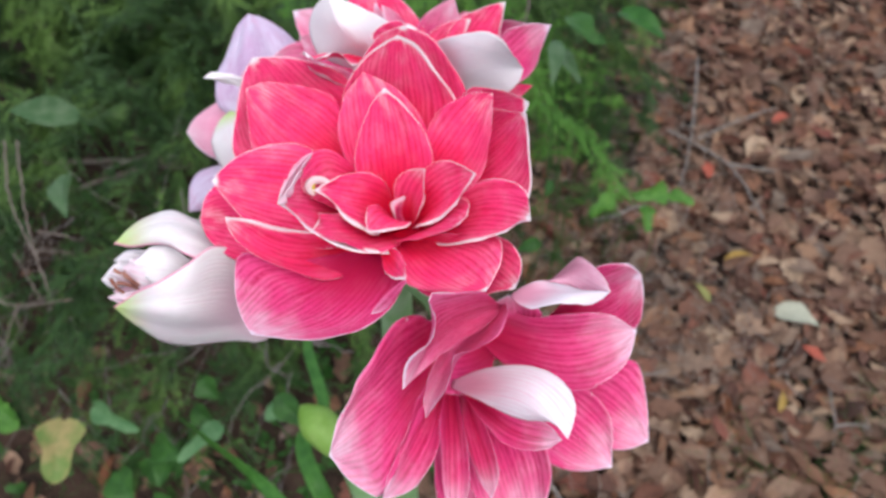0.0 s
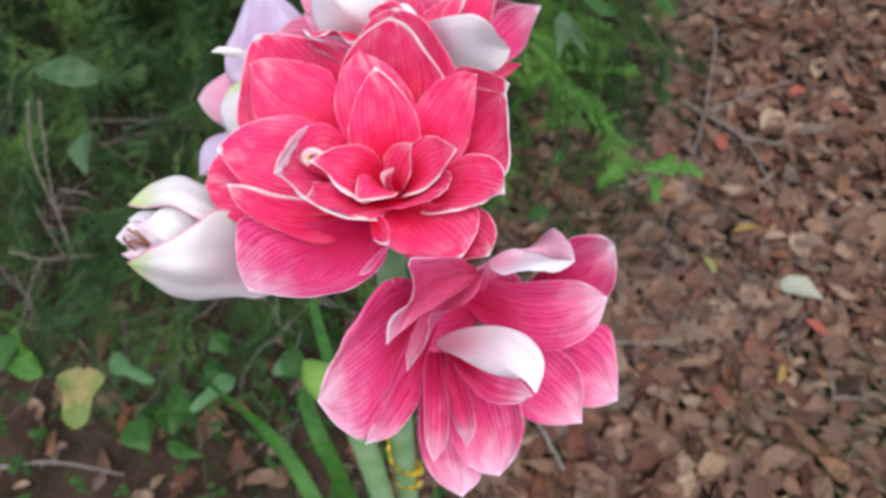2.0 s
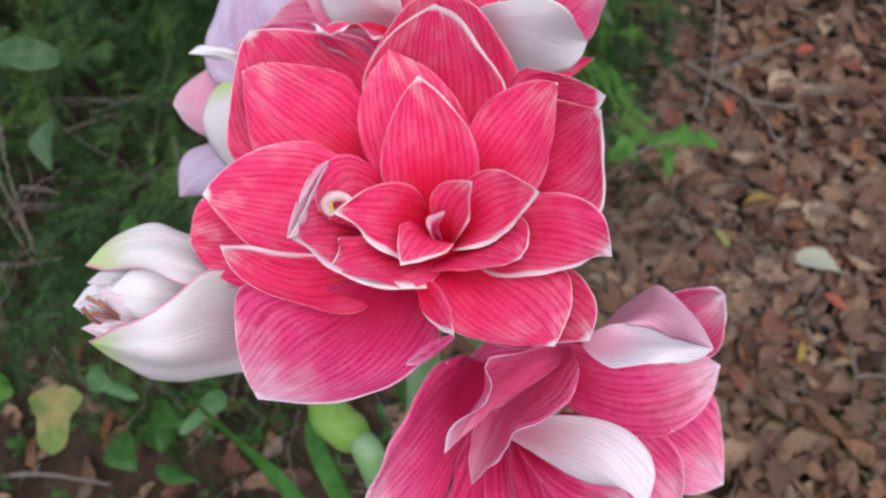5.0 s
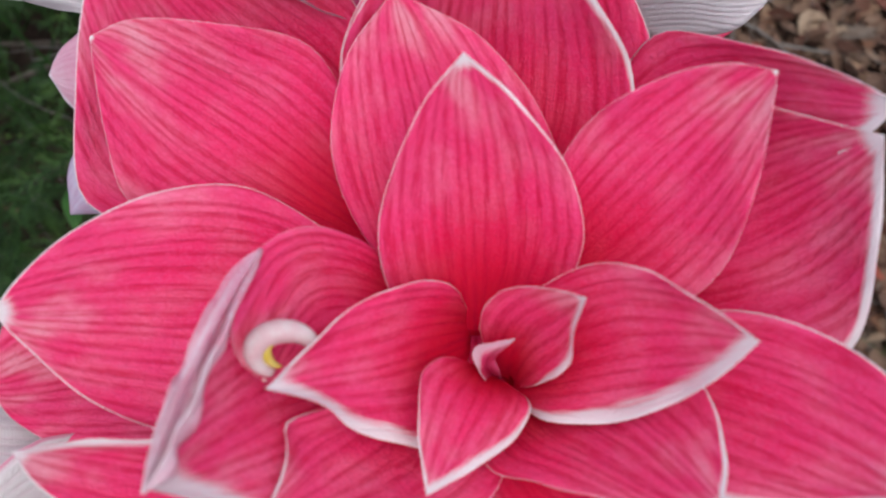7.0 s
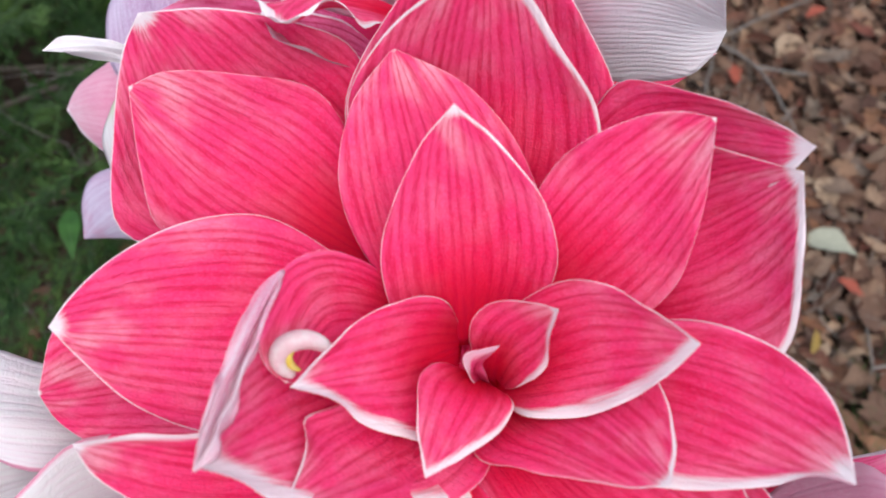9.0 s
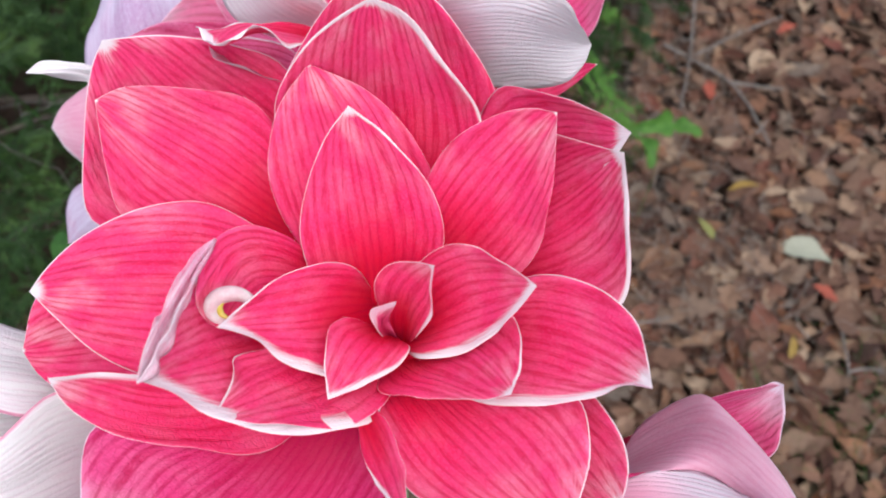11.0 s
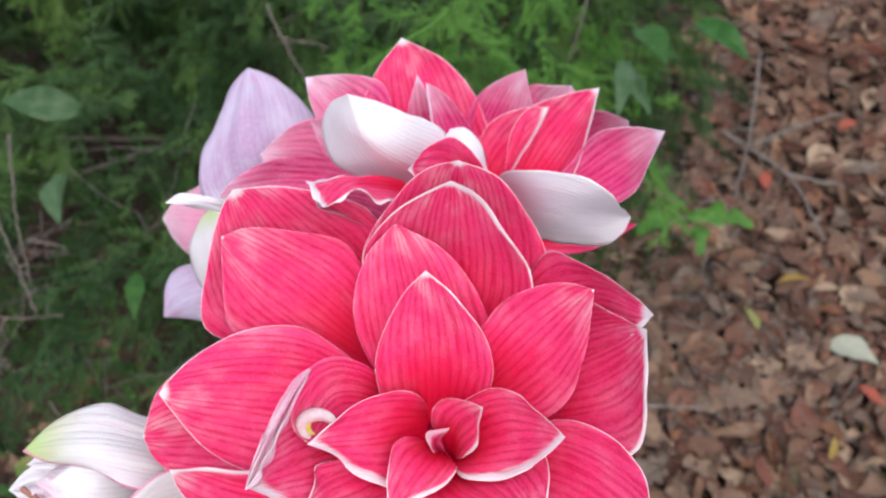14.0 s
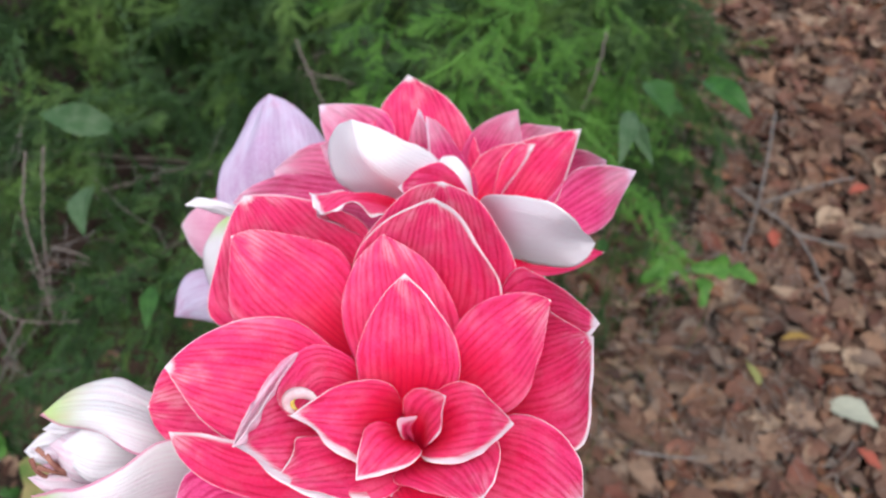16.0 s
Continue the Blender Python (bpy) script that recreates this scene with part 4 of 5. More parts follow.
def twig(*knots_and_radius):
    """A bare dry twig with uneven bends and a tapered end."""
    *knots, radius = knots_and_radius
    rng = random.Random(int(knots[0][0] * 977 + knots[0][1] * 131))
    line = bend(*knots, n=8)
    line = [p + Vector((rng.gauss(0, 1), rng.gauss(0, 1), rng.gauss(0, 1))) * 0.0009 for p in line]
    n = len(line)
    c = line[0].copy()
    v, f = tube([p - c for p in line], [radius * (1.15 - 0.6 * k / n) * rng.uniform(0.85, 1.15) for k in range(n)], 7)
    v, f = list(v), list(f)
    low = min(p.z for p in line) < 0.15
    for _ in range(rng.randint(1, 3)):
        i = rng.randrange(2, n - 1)
        d = (line[i + 1 if i + 1 < n else i] - line[i - 1]).normalized()
        out = (d + Vector((rng.gauss(0, 0.9), rng.gauss(0, 0.9), rng.gauss(0, 0.3)))).normalized() * rng.uniform(0.012, 0.04)
        spur = [line[i] - c, line[i] - c + out * 0.5 + Vector((0, 0, rng.uniform(-0.002, 0.003))), line[i] - c + out]
        v2, f2 = tube(spur, [radius * 0.5, radius * 0.4, radius * 0.2], 6)
        k = len(v)
        v += list(v2)
        f += [tuple(j + k for j in q) for q in f2]
    ob = new("twig", mesh_of("twig", v, f, [PALE_TWIG if low else TWIG]))
    ob.location = c
    return tagged(ob, "dry grey-brown twig lying on the leaf litter" if low else "bare grey twig caught in the juniper", "twig", "twigs")


# undergrowth begin
vine_leaf((-0.667, 0.518, 0.484), (-0.591, 0.459, 0.494), 0.076, "lime")
vine_leaf((-0.523, 0.462, 0.510), (-0.517, 0.380, 0.491), 0.065, "yellowing")
vine_leaf((-0.500, 0.495, 0.486), (-0.426, 0.458, 0.486), 0.035, "blue")
vine_leaf((-0.291, 0.433, 0.558), (-0.335, 0.382, 0.559), 0.029, "blue")
vine_leaf((-0.421, 0.466, 0.431), (-0.363, 0.428, 0.456), 0.037, "mid")
vine_leaf((-0.441, 0.432, 0.383), (-0.406, 0.458, 0.402), 0.042, "mid")
vine_leaf((-0.400, 0.444, 0.417), (-0.408, 0.404, 0.414), 0.025, "mid")
vine_leaf((-0.475, 0.431, 0.406), (-0.441, 0.385, 0.400), 0.049, "mid")
vine_leaf((-0.382, 0.365, 0.485), (-0.324, 0.344, 0.497), 0.021, "mid")
vine_leaf((-0.655, 0.516, 0.507), (-0.650, 0.462, 0.495), 0.040, "mid")
vine_leaf((-0.209, 0.449, 0.608), (-0.175, 0.417, 0.587), 0.030, "mid")
vine_leaf((-0.230, 0.448, 0.571), (-0.201, 0.439, 0.565), 0.027, "blue")
vine_leaf((-0.565, 0.885, 0.689), (-0.662, 0.879, 0.706), 0.044, "pale")
vine_leaf((-0.579, 0.809, 0.637), (-0.555, 0.728, 0.630), 0.040, "pale")
vine_leaf((-0.456, 0.687, 0.581), (-0.446, 0.628, 0.566), 0.021, "mid")
vine_leaf((-0.345, 0.709, 0.539), (-0.355, 0.677, 0.541), 0.026, "mid")
vine_leaf((0.147, 0.816, 0.876), (0.135, 0.738, 0.865), 0.020, "pale")
vine_leaf((0.154, 0.824, 0.857), (0.176, 0.757, 0.854), 0.018, "pale")
vine_leaf((0.179, 0.911, 0.849), (0.205, 0.855, 0.843), 0.034, "mid")
vine_leaf((0.260, 0.954, 0.828), (0.316, 0.896, 0.821), 0.032, "dark")
vine_leaf((0.224, 0.984, 0.764), (0.255, 0.975, 0.757), 0.020, "mid")
vine_leaf((0.463, 1.062, 0.330), (0.390, 1.046, 0.330), 0.051, "lime")
vine_leaf((0.419, 1.046, 0.304), (0.422, 0.996, 0.277), 0.040, "lime")
vine_leaf((0.478, 1.078, 0.304), (0.526, 1.055, 0.299), 0.036, "lime")
vine_leaf((0.354, 1.059, 0.315), (0.304, 1.030, 0.291), 0.042, "lime")
vine_leaf((0.193, 0.950, 0.304), (0.148, 0.937, 0.294), 0.029, "mid")
vine_leaf((0.223, 1.080, 0.344), (0.215, 1.053, 0.322), 0.021, "mid")
vine_leaf((-0.384, 0.589, 0.399), (-0.361, 0.564, 0.379), 0.041, "mid")
vine_leaf((-0.420, 0.483, 0.378), (-0.422, 0.438, 0.380), 0.039, "mid")
vine_leaf((-0.591, 0.461, 0.553), (-0.573, 0.447, 0.541), 0.030, "lime")
vine_leaf((-0.439, 0.609, 0.259), (-0.401, 0.586, 0.241), 0.041, "mid")

twig((0.772, 1.874, 0.060), (0.719, 1.666, 0.060), (0.673, 1.502, 0.060), (0.613, 1.334, 0.060), 0.0032)
twig((0.681, 1.519, 0.040), (0.823, 1.602, 0.040), (0.960, 1.665, 0.040), 0.0032)
twig((0.626, 1.574, 0.040), (0.681, 1.519, 0.040), (0.766, 1.432, 0.040), (0.799, 1.297, 0.040), (0.806, 1.232, 0.040), 0.0038)
twig((0.760, 1.436, 0.040), (0.845, 1.415, 0.040), (0.888, 1.406, 0.040), 0.0030)
twig((0.777, 1.261, 0.050), (0.817, 1.303, 0.050), 0.0022)
twig((0.368, 1.223, 0.050), (0.435, 1.245, 0.050), (0.504, 1.280, 0.050), 0.0043)
twig((0.822, 0.773, 0.040), (0.805, 0.682, 0.040), (0.785, 0.632, 0.040), 0.0023)
twig((0.805, 0.679, 0.040), (0.870, 0.680, 0.040), 0.0029)
twig((0.173, 0.631, 0.060), (0.195, 0.572, 0.060), (0.231, 0.499, 0.060), 0.0051)
twig((0.329, 0.798, 0.040), (0.427, 0.796, 0.040), (0.520, 0.812, 0.040), 0.0031)
twig((0.361, 1.068, 0.030), (0.501, 1.057, 0.030), 0.0027)
twig((0.333, 0.900, 0.030), (0.357, 0.813, 0.030), 0.0025)
twig((0.362, 0.864, 0.030), (0.420, 0.823, 0.030), 0.0019)
twig((-0.893, 0.468, 0.050), (-0.772, 0.485, 0.050), (-0.627, 0.465, 0.050), 0.0039)
twig((-0.649, 0.841, 0.680), (-0.637, 0.785, 0.643), (-0.622, 0.723, 0.601), (-0.589, 0.649, 0.551), 0.0017)
twig((-0.599, 0.711, 0.618), (-0.543, 0.703, 0.614), 0.0014)
twig((-0.684, 0.643, 0.545), (-0.627, 0.634, 0.540), (-0.552, 0.640, 0.546), 0.0015)
twig((-0.633, 0.634, 0.540), (-0.654, 0.587, 0.507), 0.0015)
twig((-0.599, 0.753, 0.760), (-0.590, 0.689, 0.708), (-0.553, 0.626, 0.655), (-0.539, 0.594, 0.629), 0.0015)
twig((-0.347, 1.126, 0.698), (-0.308, 1.069, 0.655), (-0.270, 1.023, 0.620), 0.0018)
twig((-0.309, 0.988, 0.657), (-0.307, 0.931, 0.616), 0.0017)
twig((-0.308, 0.978, 0.626), (-0.258, 0.931, 0.589), 0.0015)
twig((-0.340, 1.127, 0.636), (-0.252, 1.115, 0.625), 0.0016)
twig((0.160, 1.233, 0.700), (0.148, 1.166, 0.652), (0.133, 1.121, 0.619), 0.0016)
twig((-0.320, 0.968, 0.656), (-0.313, 0.930, 0.630), 0.0019)
twig((-0.704, 0.795, 0.465), (-0.639, 0.796, 0.463), 0.0015)
twig((-0.704, 0.765, 0.504), (-0.652, 0.694, 0.451), 0.0017)
# undergrowth end


# ---- dead leaves on the ground ----
def dead_leaf(seed, rows=8, cols=4):
    """Vertices and faces of a dead leaf one metre long: a lobed oak leaf, a plain oval, a torn scrap or a rolled strip."""
    rng = random.Random(seed)
    sort = ("oak", "oval", "scrap", "oak", "oval", "scrap", "roll", "scrap")[seed % 8]
    broad = {"oak": rng.uniform(0.44, 0.66), "oval": rng.uniform(0.28, 0.42), "scrap": rng.uniform(0.3, 0.62), "roll": rng.uniform(0.22, 0.32)}[sort]
    cup = rng.uniform(1.0, 2.0) if sort == "roll" else rng.uniform(-0.4, 0.5)
    curl, twist, bow = rng.uniform(-0.8, 0.8), rng.uniform(-0.5, 0.5), rng.uniform(-0.16, 0.16)
    jag = {"oak": 0.10, "oval": 0.07, "scrap": 0.24, "roll": 0.12}[sort]
    ph = rng.uniform(0, 6.28)
    verts, faces = [], []
    for j in range(rows + 1):
        s = j / rows
        form = math.sin(math.pi * min(1, s + 0.03) ** (0.72 if sort == "oak" else 0.95)) ** (0.7 if sort == "scrap" else 1.0) + 0.03
        sides = [broad / 2 * form * (1 + (0.34 * math.cos(s * 25 + ph) if sort == "oak" else 0.0) + rng.uniform(-jag, jag)) for _ in range(2)]
        for i in range(cols + 1):
            u = 2 * i / cols - 1
            w = sides[0] if u < 0 else sides[1]
            y, z = w * u + bow * math.sin(math.pi * s), cup * w * u * u + 0.05 * abs(u) * form + curl * 0.35 * (s - 0.5) ** 2 + rng.uniform(-0.018, 0.018)
            a = twist * (s - 0.5)
            x = s - 0.5 + rng.uniform(-jag, jag) * 0.16 * abs(u)
            verts.append((x, y * math.cos(a) - z * math.sin(a), y * math.sin(a) + z * math.cos(a) + 0.03))
    for j in range(rows):
        for i in range(cols):
            a0 = j * (cols + 1) + i
            faces.append((a0, a0 + 1, a0 + cols + 2, a0 + cols + 1))
    return np.array(verts), np.array(faces)


LEAF_FORMS = [dead_leaf(k) for k in range(24)]


def shrub_cover(x, y):
    """How much of the juniper stands over a place on the ground: 0 to 1."""
    front = 0.66 + max(0.0, x + 0.3) * 0.5 - 0.10 * max(0.0, min(1.0, (-0.25 - x) / 0.25))
    rim = abs((x + 0.5) / 1.25) ** 3 + abs((y - 1.45) / 1.15) ** 3 + 0.5 * noise.noise((x * 1.7, y * 1.7, 2))
    thin = 1.0 - 0.60 * max(0.0, min(1.0, (x - 0.0) / 0.12)) * max(0.0, min(1.0, (1.55 - y) / 0.2))
    return thin * max(0.0, min(1.0, (0.74 - x) / 0.34)) * max(0.0, min(1.0, (y - front) / 0.12)) * max(0.0, min(1.0, (1.35 - rim) / 0.3))


def litter():
    rng = np.random.RandomState(11)
    V, Fc, base = [], [], 0
    for k in range(15500):
        if k % 6:
            x, y = rng.uniform(-0.1, 1.75), rng.uniform(0.2, 2.75)
            if rng.rand() < max((x - 1.4) / 0.4, (y - 2.4) / 0.4, (0.4 - y) / 0.3, 0.0) + 0.4 * noise.noise((x * 3, y * 3, 0)) * (x > 1.4 or y > 2.4):
                continue
        else:
            x, y = rng.uniform(-1.3, 0.2), 0.25 + 0.9 * rng.rand()
            if rng.rand() < 0.85:
                continue
        if shrub_cover(x, y) > 0.5 and rng.rand() < 0.7:
            continue
        v, f = LEAF_FORMS[rng.randint(24)]
        size = rng.choice([0.016, 0.028, 0.042, 0.058, 0.074, 0.092], p=[0.10, 0.14, 0.26, 0.26, 0.16, 0.08]) * rng.uniform(0.8, 1.2)
        m = np.array(Euler((rng.normal(0, 0.30), rng.normal(0, 0.30), rng.uniform(0, 6.28))).to_matrix())
        V.append(v * size @ m.T + (x, y, rng.uniform(0.0, 0.030)))
        Fc.append(f + base)
        base += len(v)
    # thinner scatter round about
    for k in range(6500):
        away, way = rng.uniform(0.2, 1.0) * 4.6, rng.uniform(0, 6.28)
        x, y = 0.6 + away * math.cos(way), 1.4 + away * math.sin(way)
        if (0.0 < x < 1.8 and 0.3 < y < 2.8) or shrub_cover(x, y) > 0.3 or (-1.0 < x < 0.0 and 0.2 < y < 1.1) or rng.rand() < (away / 4.8) ** 2:
            continue
        v, f = LEAF_FORMS[rng.randint(24)]
        m = np.array(Euler((rng.normal(0, 0.4), rng.normal(0, 0.4), rng.uniform(0, 6.28))).to_matrix())
        V.append(v * rng.uniform(0.03, 0.09) @ m.T + (x, y, rng.uniform(-0.004, 0.02)))
        Fc.append(f + base)
        base += len(v)
    me = mesh_of("leaf_litter", np.concatenate(V).tolist(), np.concatenate(Fc).tolist(), [LITTER], smooth=False)
    ob = tagged(new("leaf_litter", me), "brown curled dead oak leaves covering the woodland floor", "leaf litter", kind="stuff")
    forms = [mesh_of("leaf", v.tolist(), f.tolist(), [LITTER], smooth=False) for k, (v, f) in enumerate(LEAF_FORMS) if k % 8 in (0, 1, 3, 4)]
    placed = 0
    while placed < 280:
        x, y = rng.uniform(0.12, 1.25), rng.uniform(0.35, 1.6)
        if shrub_cover(x, y) > 0.2:
            continue
        leaf = part("leaf", forms[rng.randint(len(forms))], ob)
        s = rng.uniform(0.05, 0.095)
        leaf.matrix_basis = Matrix.LocRotScale((x, y, rng.uniform(0.022, 0.04)), Euler((rng.normal(0, 0.3), rng.normal(0, 0.3), rng.uniform(0, 6.28))), (s, s, s))
        placed += 1
    return ob


litter()


def needles():
    """Fallen needles and bits of fine twig that lie among the dead leaves."""
    rng = np.random.RandomState(77)
    verts, faces = [], []
    for k in range(3600):
        x, y = (rng.uniform(0.1, 0.75), rng.uniform(0.75, 2.3)) if k % 2 else (rng.uniform(-0.2, 1.9), rng.uniform(0.1, 2.9))
        way, lift = rng.uniform(0, 6.28), rng.normal(0, 0.12)
        d = np.array((math.cos(way), math.sin(way), lift))
        across = np.array((-math.sin(way), math.cos(way), 0.0))
        length, r = rng.uniform(0.02, 0.10), rng.uniform(0.0004, 0.0011)
        p, sag = np.array((x, y, rng.uniform(0.025, 0.045))), rng.normal(0, 0.12) * length
        k0 = len(verts)
        for q in range(4):
            c = p + d * length * q / 3 + across * sag * math.sin(math.pi * q / 3)
            for a in (0.5, 2.6, 4.7):
                verts.append(tuple(c + (across * math.cos(a) + np.array((0, 0, 1)) * math.sin(a)) * r))
        for q in range(3):
            for e in range(3):
                a0, b0 = k0 + 3 * q + e, k0 + 3 * q + (e + 1) % 3
                faces.append((a0, b0, b0 + 3, a0 + 3))
    t = Tree("fallen_needles", 0.85, 0.15)
    straw = t.done(t.mix(t.island(), (0.10, 0.075, 0.063), (0.27, 0.23, 0.20)))
    ob = new("fallen_needles", mesh_of("fallen_needles", verts, faces, [straw]))
    return tagged(ob, "thin grey-brown fallen needles and twig bits on dead leaves", "fallen needles", kind="stuff")


needles()


def single_leaf(at, size, turn, mat, label, form):
    v, f = LEAF_FORMS[form]
    ob = new("fallen_leaf", mesh_of("fallen_leaf", v.tolist(), f.tolist(), [mat]))
    ob.matrix_basis = Matrix.LocRotScale(Vector(at), Euler((0.1, -0.1, turn)), (size, size, size))
    return tagged(ob, label, "fallen leaf", "coloured fallen leaves")


BLEACHED = plain_leaf("bleached_leaf", (0.27, 0.28, 0.22), (0.38, 0.38, 0.30), 30.0, 0.8, 0.0)
SCARLET = plain_leaf("red_leaf", (0.24, 0.05, 0.03), (0.34, 0.09, 0.06), 30.0, 0.7, 0.0)
OCHRE = plain_leaf("ochre_leaf", (0.25, 0.16, 0.04), (0.34, 0.23, 0.07), 30.0, 0.7, 0.0)
MOSSY = plain_leaf("green_yellow_leaf", (0.15, 0.16, 0.05), (0.24, 0.23, 0.08), 30.0, 0.7, 0.0)
single_leaf((0.80, 0.935, 0.045), 0.105, -0.5, BLEACHED, "bleached cream-coloured leaf among brown litter", 3)
single_leaf((0.955, 1.61, 0.045), 0.06, 0.4, SCARLET, "small scarlet leaf on brown litter", 1)
single_leaf((0.70, 1.405, 0.045), 0.055, 1.4, SCARLET, "small scarlet leaf on brown litter", 5)
single_leaf((0.81, 0.845, 0.045), 0.055, 2.4, SCARLET, "dull red leaf on brown litter", 7)
single_leaf((0.705, 0.73, 0.045), 0.05, 1.2, OCHRE, "small ochre-yellow leaf on brown litter", 2)
single_leaf((0.60, 1.01, 0.045), 0.06, 2.0, MOSSY, "yellow-green leaf turning brown", 9)
single_leaf((0.71, 1.11, 0.045), 0.07, 0.1, OCHRE, "small ochre-yellow leaf on brown litter", 6)


# ---- the juniper ----
def spray(seed):
    """One feathery juniper spray: a stem with side shoots and fine scaly branchlets, as thin three-sided needles."""
    rng = random.Random(seed)
    verts, faces = [], []

    def needle(a, b, r):
        d = (b - a).normalized()
        o = d.orthogonal().normalized()
        q = d.cross(o)
        k = len(verts)
        for ang in (0, 2.094, 4.189):
            verts.append(a + (o * math.cos(ang) + q * math.sin(ang)) * r)
        verts.append(b)
        faces.extend(((k, k + 1, k + 3), (k + 1, k + 2, k + 3), (k + 2, k, k + 3)))

    def curve(a, d, length, droop, steps):
        pts = [a]
        for s in range(steps):
            d = (d + Vector((rng.gauss(0, 0.17), rng.gauss(0, 0.17), -droop))).normalized()
            pts.append(pts[-1] + d * length / steps)
        return pts

    main = curve(Vector((0, 0, 0)), Vector((1, 0, 0.1)), 0.20, 0.03, 12)
    for k in range(12):
        needle(main[k], main[k + 1] + (main[k + 1] - main[k]) * 0.3, 0.0020 - 0.0001 * k)
        for side in (-1, 1):
            if rng.random() < 0.3:
                continue
            d = (main[k + 1] - main[k]).normalized()
            out = Vector((-d.y, d.x, 0)) * side
            length = 0.085 * (1 - 0.55 * k / 12) * rng.uniform(0.35, 1.3)
            shoot = curve(main[k], (d * 0.85 + out * rng.uniform(0.2, 1.0) + Vector((0, 0, rng.uniform(-0.5, 0.4)))).normalized(), length, 0.05, 6)
            for m in range(6):
                needle(shoot[m], shoot[m + 1] + (shoot[m + 1] - shoot[m]) * 0.4, 0.0016)
                e = (shoot[m + 1] - shoot[m]).normalized()
                for side2 in (-1, 1):
                    o2 = e.cross(Vector((rng.gauss(0, 0.4), rng.gauss(0, 0.4), 1))).normalized() * side2
                    tip = shoot[m] + (e * 0.8 + o2 * 0.6).normalized() * rng.uniform(0.010, 0.022)
                    needle(shoot[m], tip, 0.0014)
    return np.array(verts), np.array(faces)


SPRAYS = [spray(k) for k in range(10)]


def juniper():
    rng = np.random.RandomState(4)
    shrub = thing("juniper_shrub", (-0.5, 1.5, 0.0), "dense feathery green juniper shrub with drooping sprays", "shrub")
    root = np.array(shrub.location)
    V, Fc, base = [], [], 0
    made = 0
    while made < 1950:
        x, y = rng.uniform(-1.7, 0.7), rng.uniform(0.45, 2.5)
        cover = shrub_cover(x, y)
        if rng.rand() > cover ** 2.0:
            continue
        open_side = max(0.0, min(1.0, (-0.30 - x) / 0.25)) * max(0.0, min(1.0, (1.5 - y) / 0.3))
        if rng.rand() < 0.5 * open_side:
            continue
        top = 0.66 - 0.10 * open_side + 0.14 * noise.noise((x * 2.2, y * 2.2, 7)) - 0.25 * (1 - cover) - 0.22 * max(0, x / 0.4)
        z = max(0.05, top - 0.5 * rng.rand() ** 1.3)
        v, f = SPRAYS[rng.randint(10)]
        yaw = rng.normal(-1.5, 1.3)
        m = np.array(Euler((rng.normal(0, 0.6), rng.normal(0.25, 0.4), yaw)).to_matrix())
        V.append(v * rng.uniform(0.7, 1.25) @ m.T + (x, y, z) - root)
        Fc.append(f + base)
        base += len(v)
        made += 1
    me = mesh_of("foliage", np.concatenate(V).tolist(), np.concatenate(Fc).tolist(), [JUNIPER], smooth=False)
    tagged(part("foliage", me, shrub, "feathery scale-leaved green sprays"), kind="stuff")
    rr = random.Random(9)
    for k in range(14):
        end = Vector((rr.uniform(-1.5, 0.28), rr.uniform(0.65, 2.2), rr.uniform(0.2, 0.45)))
        start = Vector((-0.5, 1.5, 0.0))
        mid = start.lerp(end, 0.5) + Vector((rr.uniform(-0.1, 0.1), rr.uniform(-0.1, 0.1), rr.uniform(0.0, 0.15)))
        line = bend(start, mid, end, n=10)
        v, f = tube([p - start for p in line], [0.009 * (1 - k2 / len(line)) + 0.0012 for k2 in range(len(line))], 7)
        part("branch", mesh_of("branch", v, f, [TWIG]), shrub)
    # dead twigs that show inside the open, shaded side
    verts, faces = [], []
    for k in range(85):
        p = Vector((rr.uniform(-1.0, -0.12), rr.uniform(0.5, 1.15), rr.uniform(0.12, 0.55)))
        d = Vector((rr.gauss(0, 0.6), rr.gauss(-0.5, 0.6), rr.gauss(0.1, 0.4))).normalized()
        for arm in range(rr.randint(1, 3)):
            way = (d + Vector((rr.gauss(0, 0.4), rr.gauss(0, 0.4), rr.gauss(0, 0.4))) * (arm > 0)).normalized()
            length, r = rr.uniform(0.06, 0.22), rr.uniform(0.0006, 0.0014)
            start = p + d * 0.04 * arm
            line = [start + way * length * q / 5 + Vector((rr.gauss(0, 1), rr.gauss(0, 1), rr.gauss(0, 1))) * length * 0.03 for q in range(6)]
            v, f = tube([c - shrub.location for c in line], [r * (1 - 0.12 * q) for q in range(6)], 4)
            faces += [tuple(i + len(verts) for i in q) for q in f]
            verts += v
    tagged(part("dead_wood", mesh_of("dead_wood", verts, faces, [PALE_TWIG]), shrub, "thin bare grey twigs"), kind="stuff")
    # one long light-green shoot that reaches out over the rest
    line = bend((-0.10, 1.15, 0.45), (-0.06, 0.92, 0.80), (-0.045, 0.78, 0.96), (-0.058, 0.722, 0.988), (-0.105, 0.669, 0.988), (-0.156, 0.628, 0.972), n=10)
    v, f = tube([p - shrub.location for p in line], [0.0024 * (1 - 0.7 * k / len(line)) for k in range(len(line))], 7)
    part("branch", mesh_of("branch", v, f, [YOUNG]), shrub, "long light green shoot")
    V, Fc, base = [], [], 0
    tufts = []
    for k in range(20, len(line) - 1):
        d = line[k + 1] - line[k - 1]
        ahead = math.atan2(d.y, d.x)
        for side in (-1, 1):
            tufts.append((*line[k], ahead + side * rng.uniform(0.3, 0.9), rng.uniform(0.06, 0.13)))
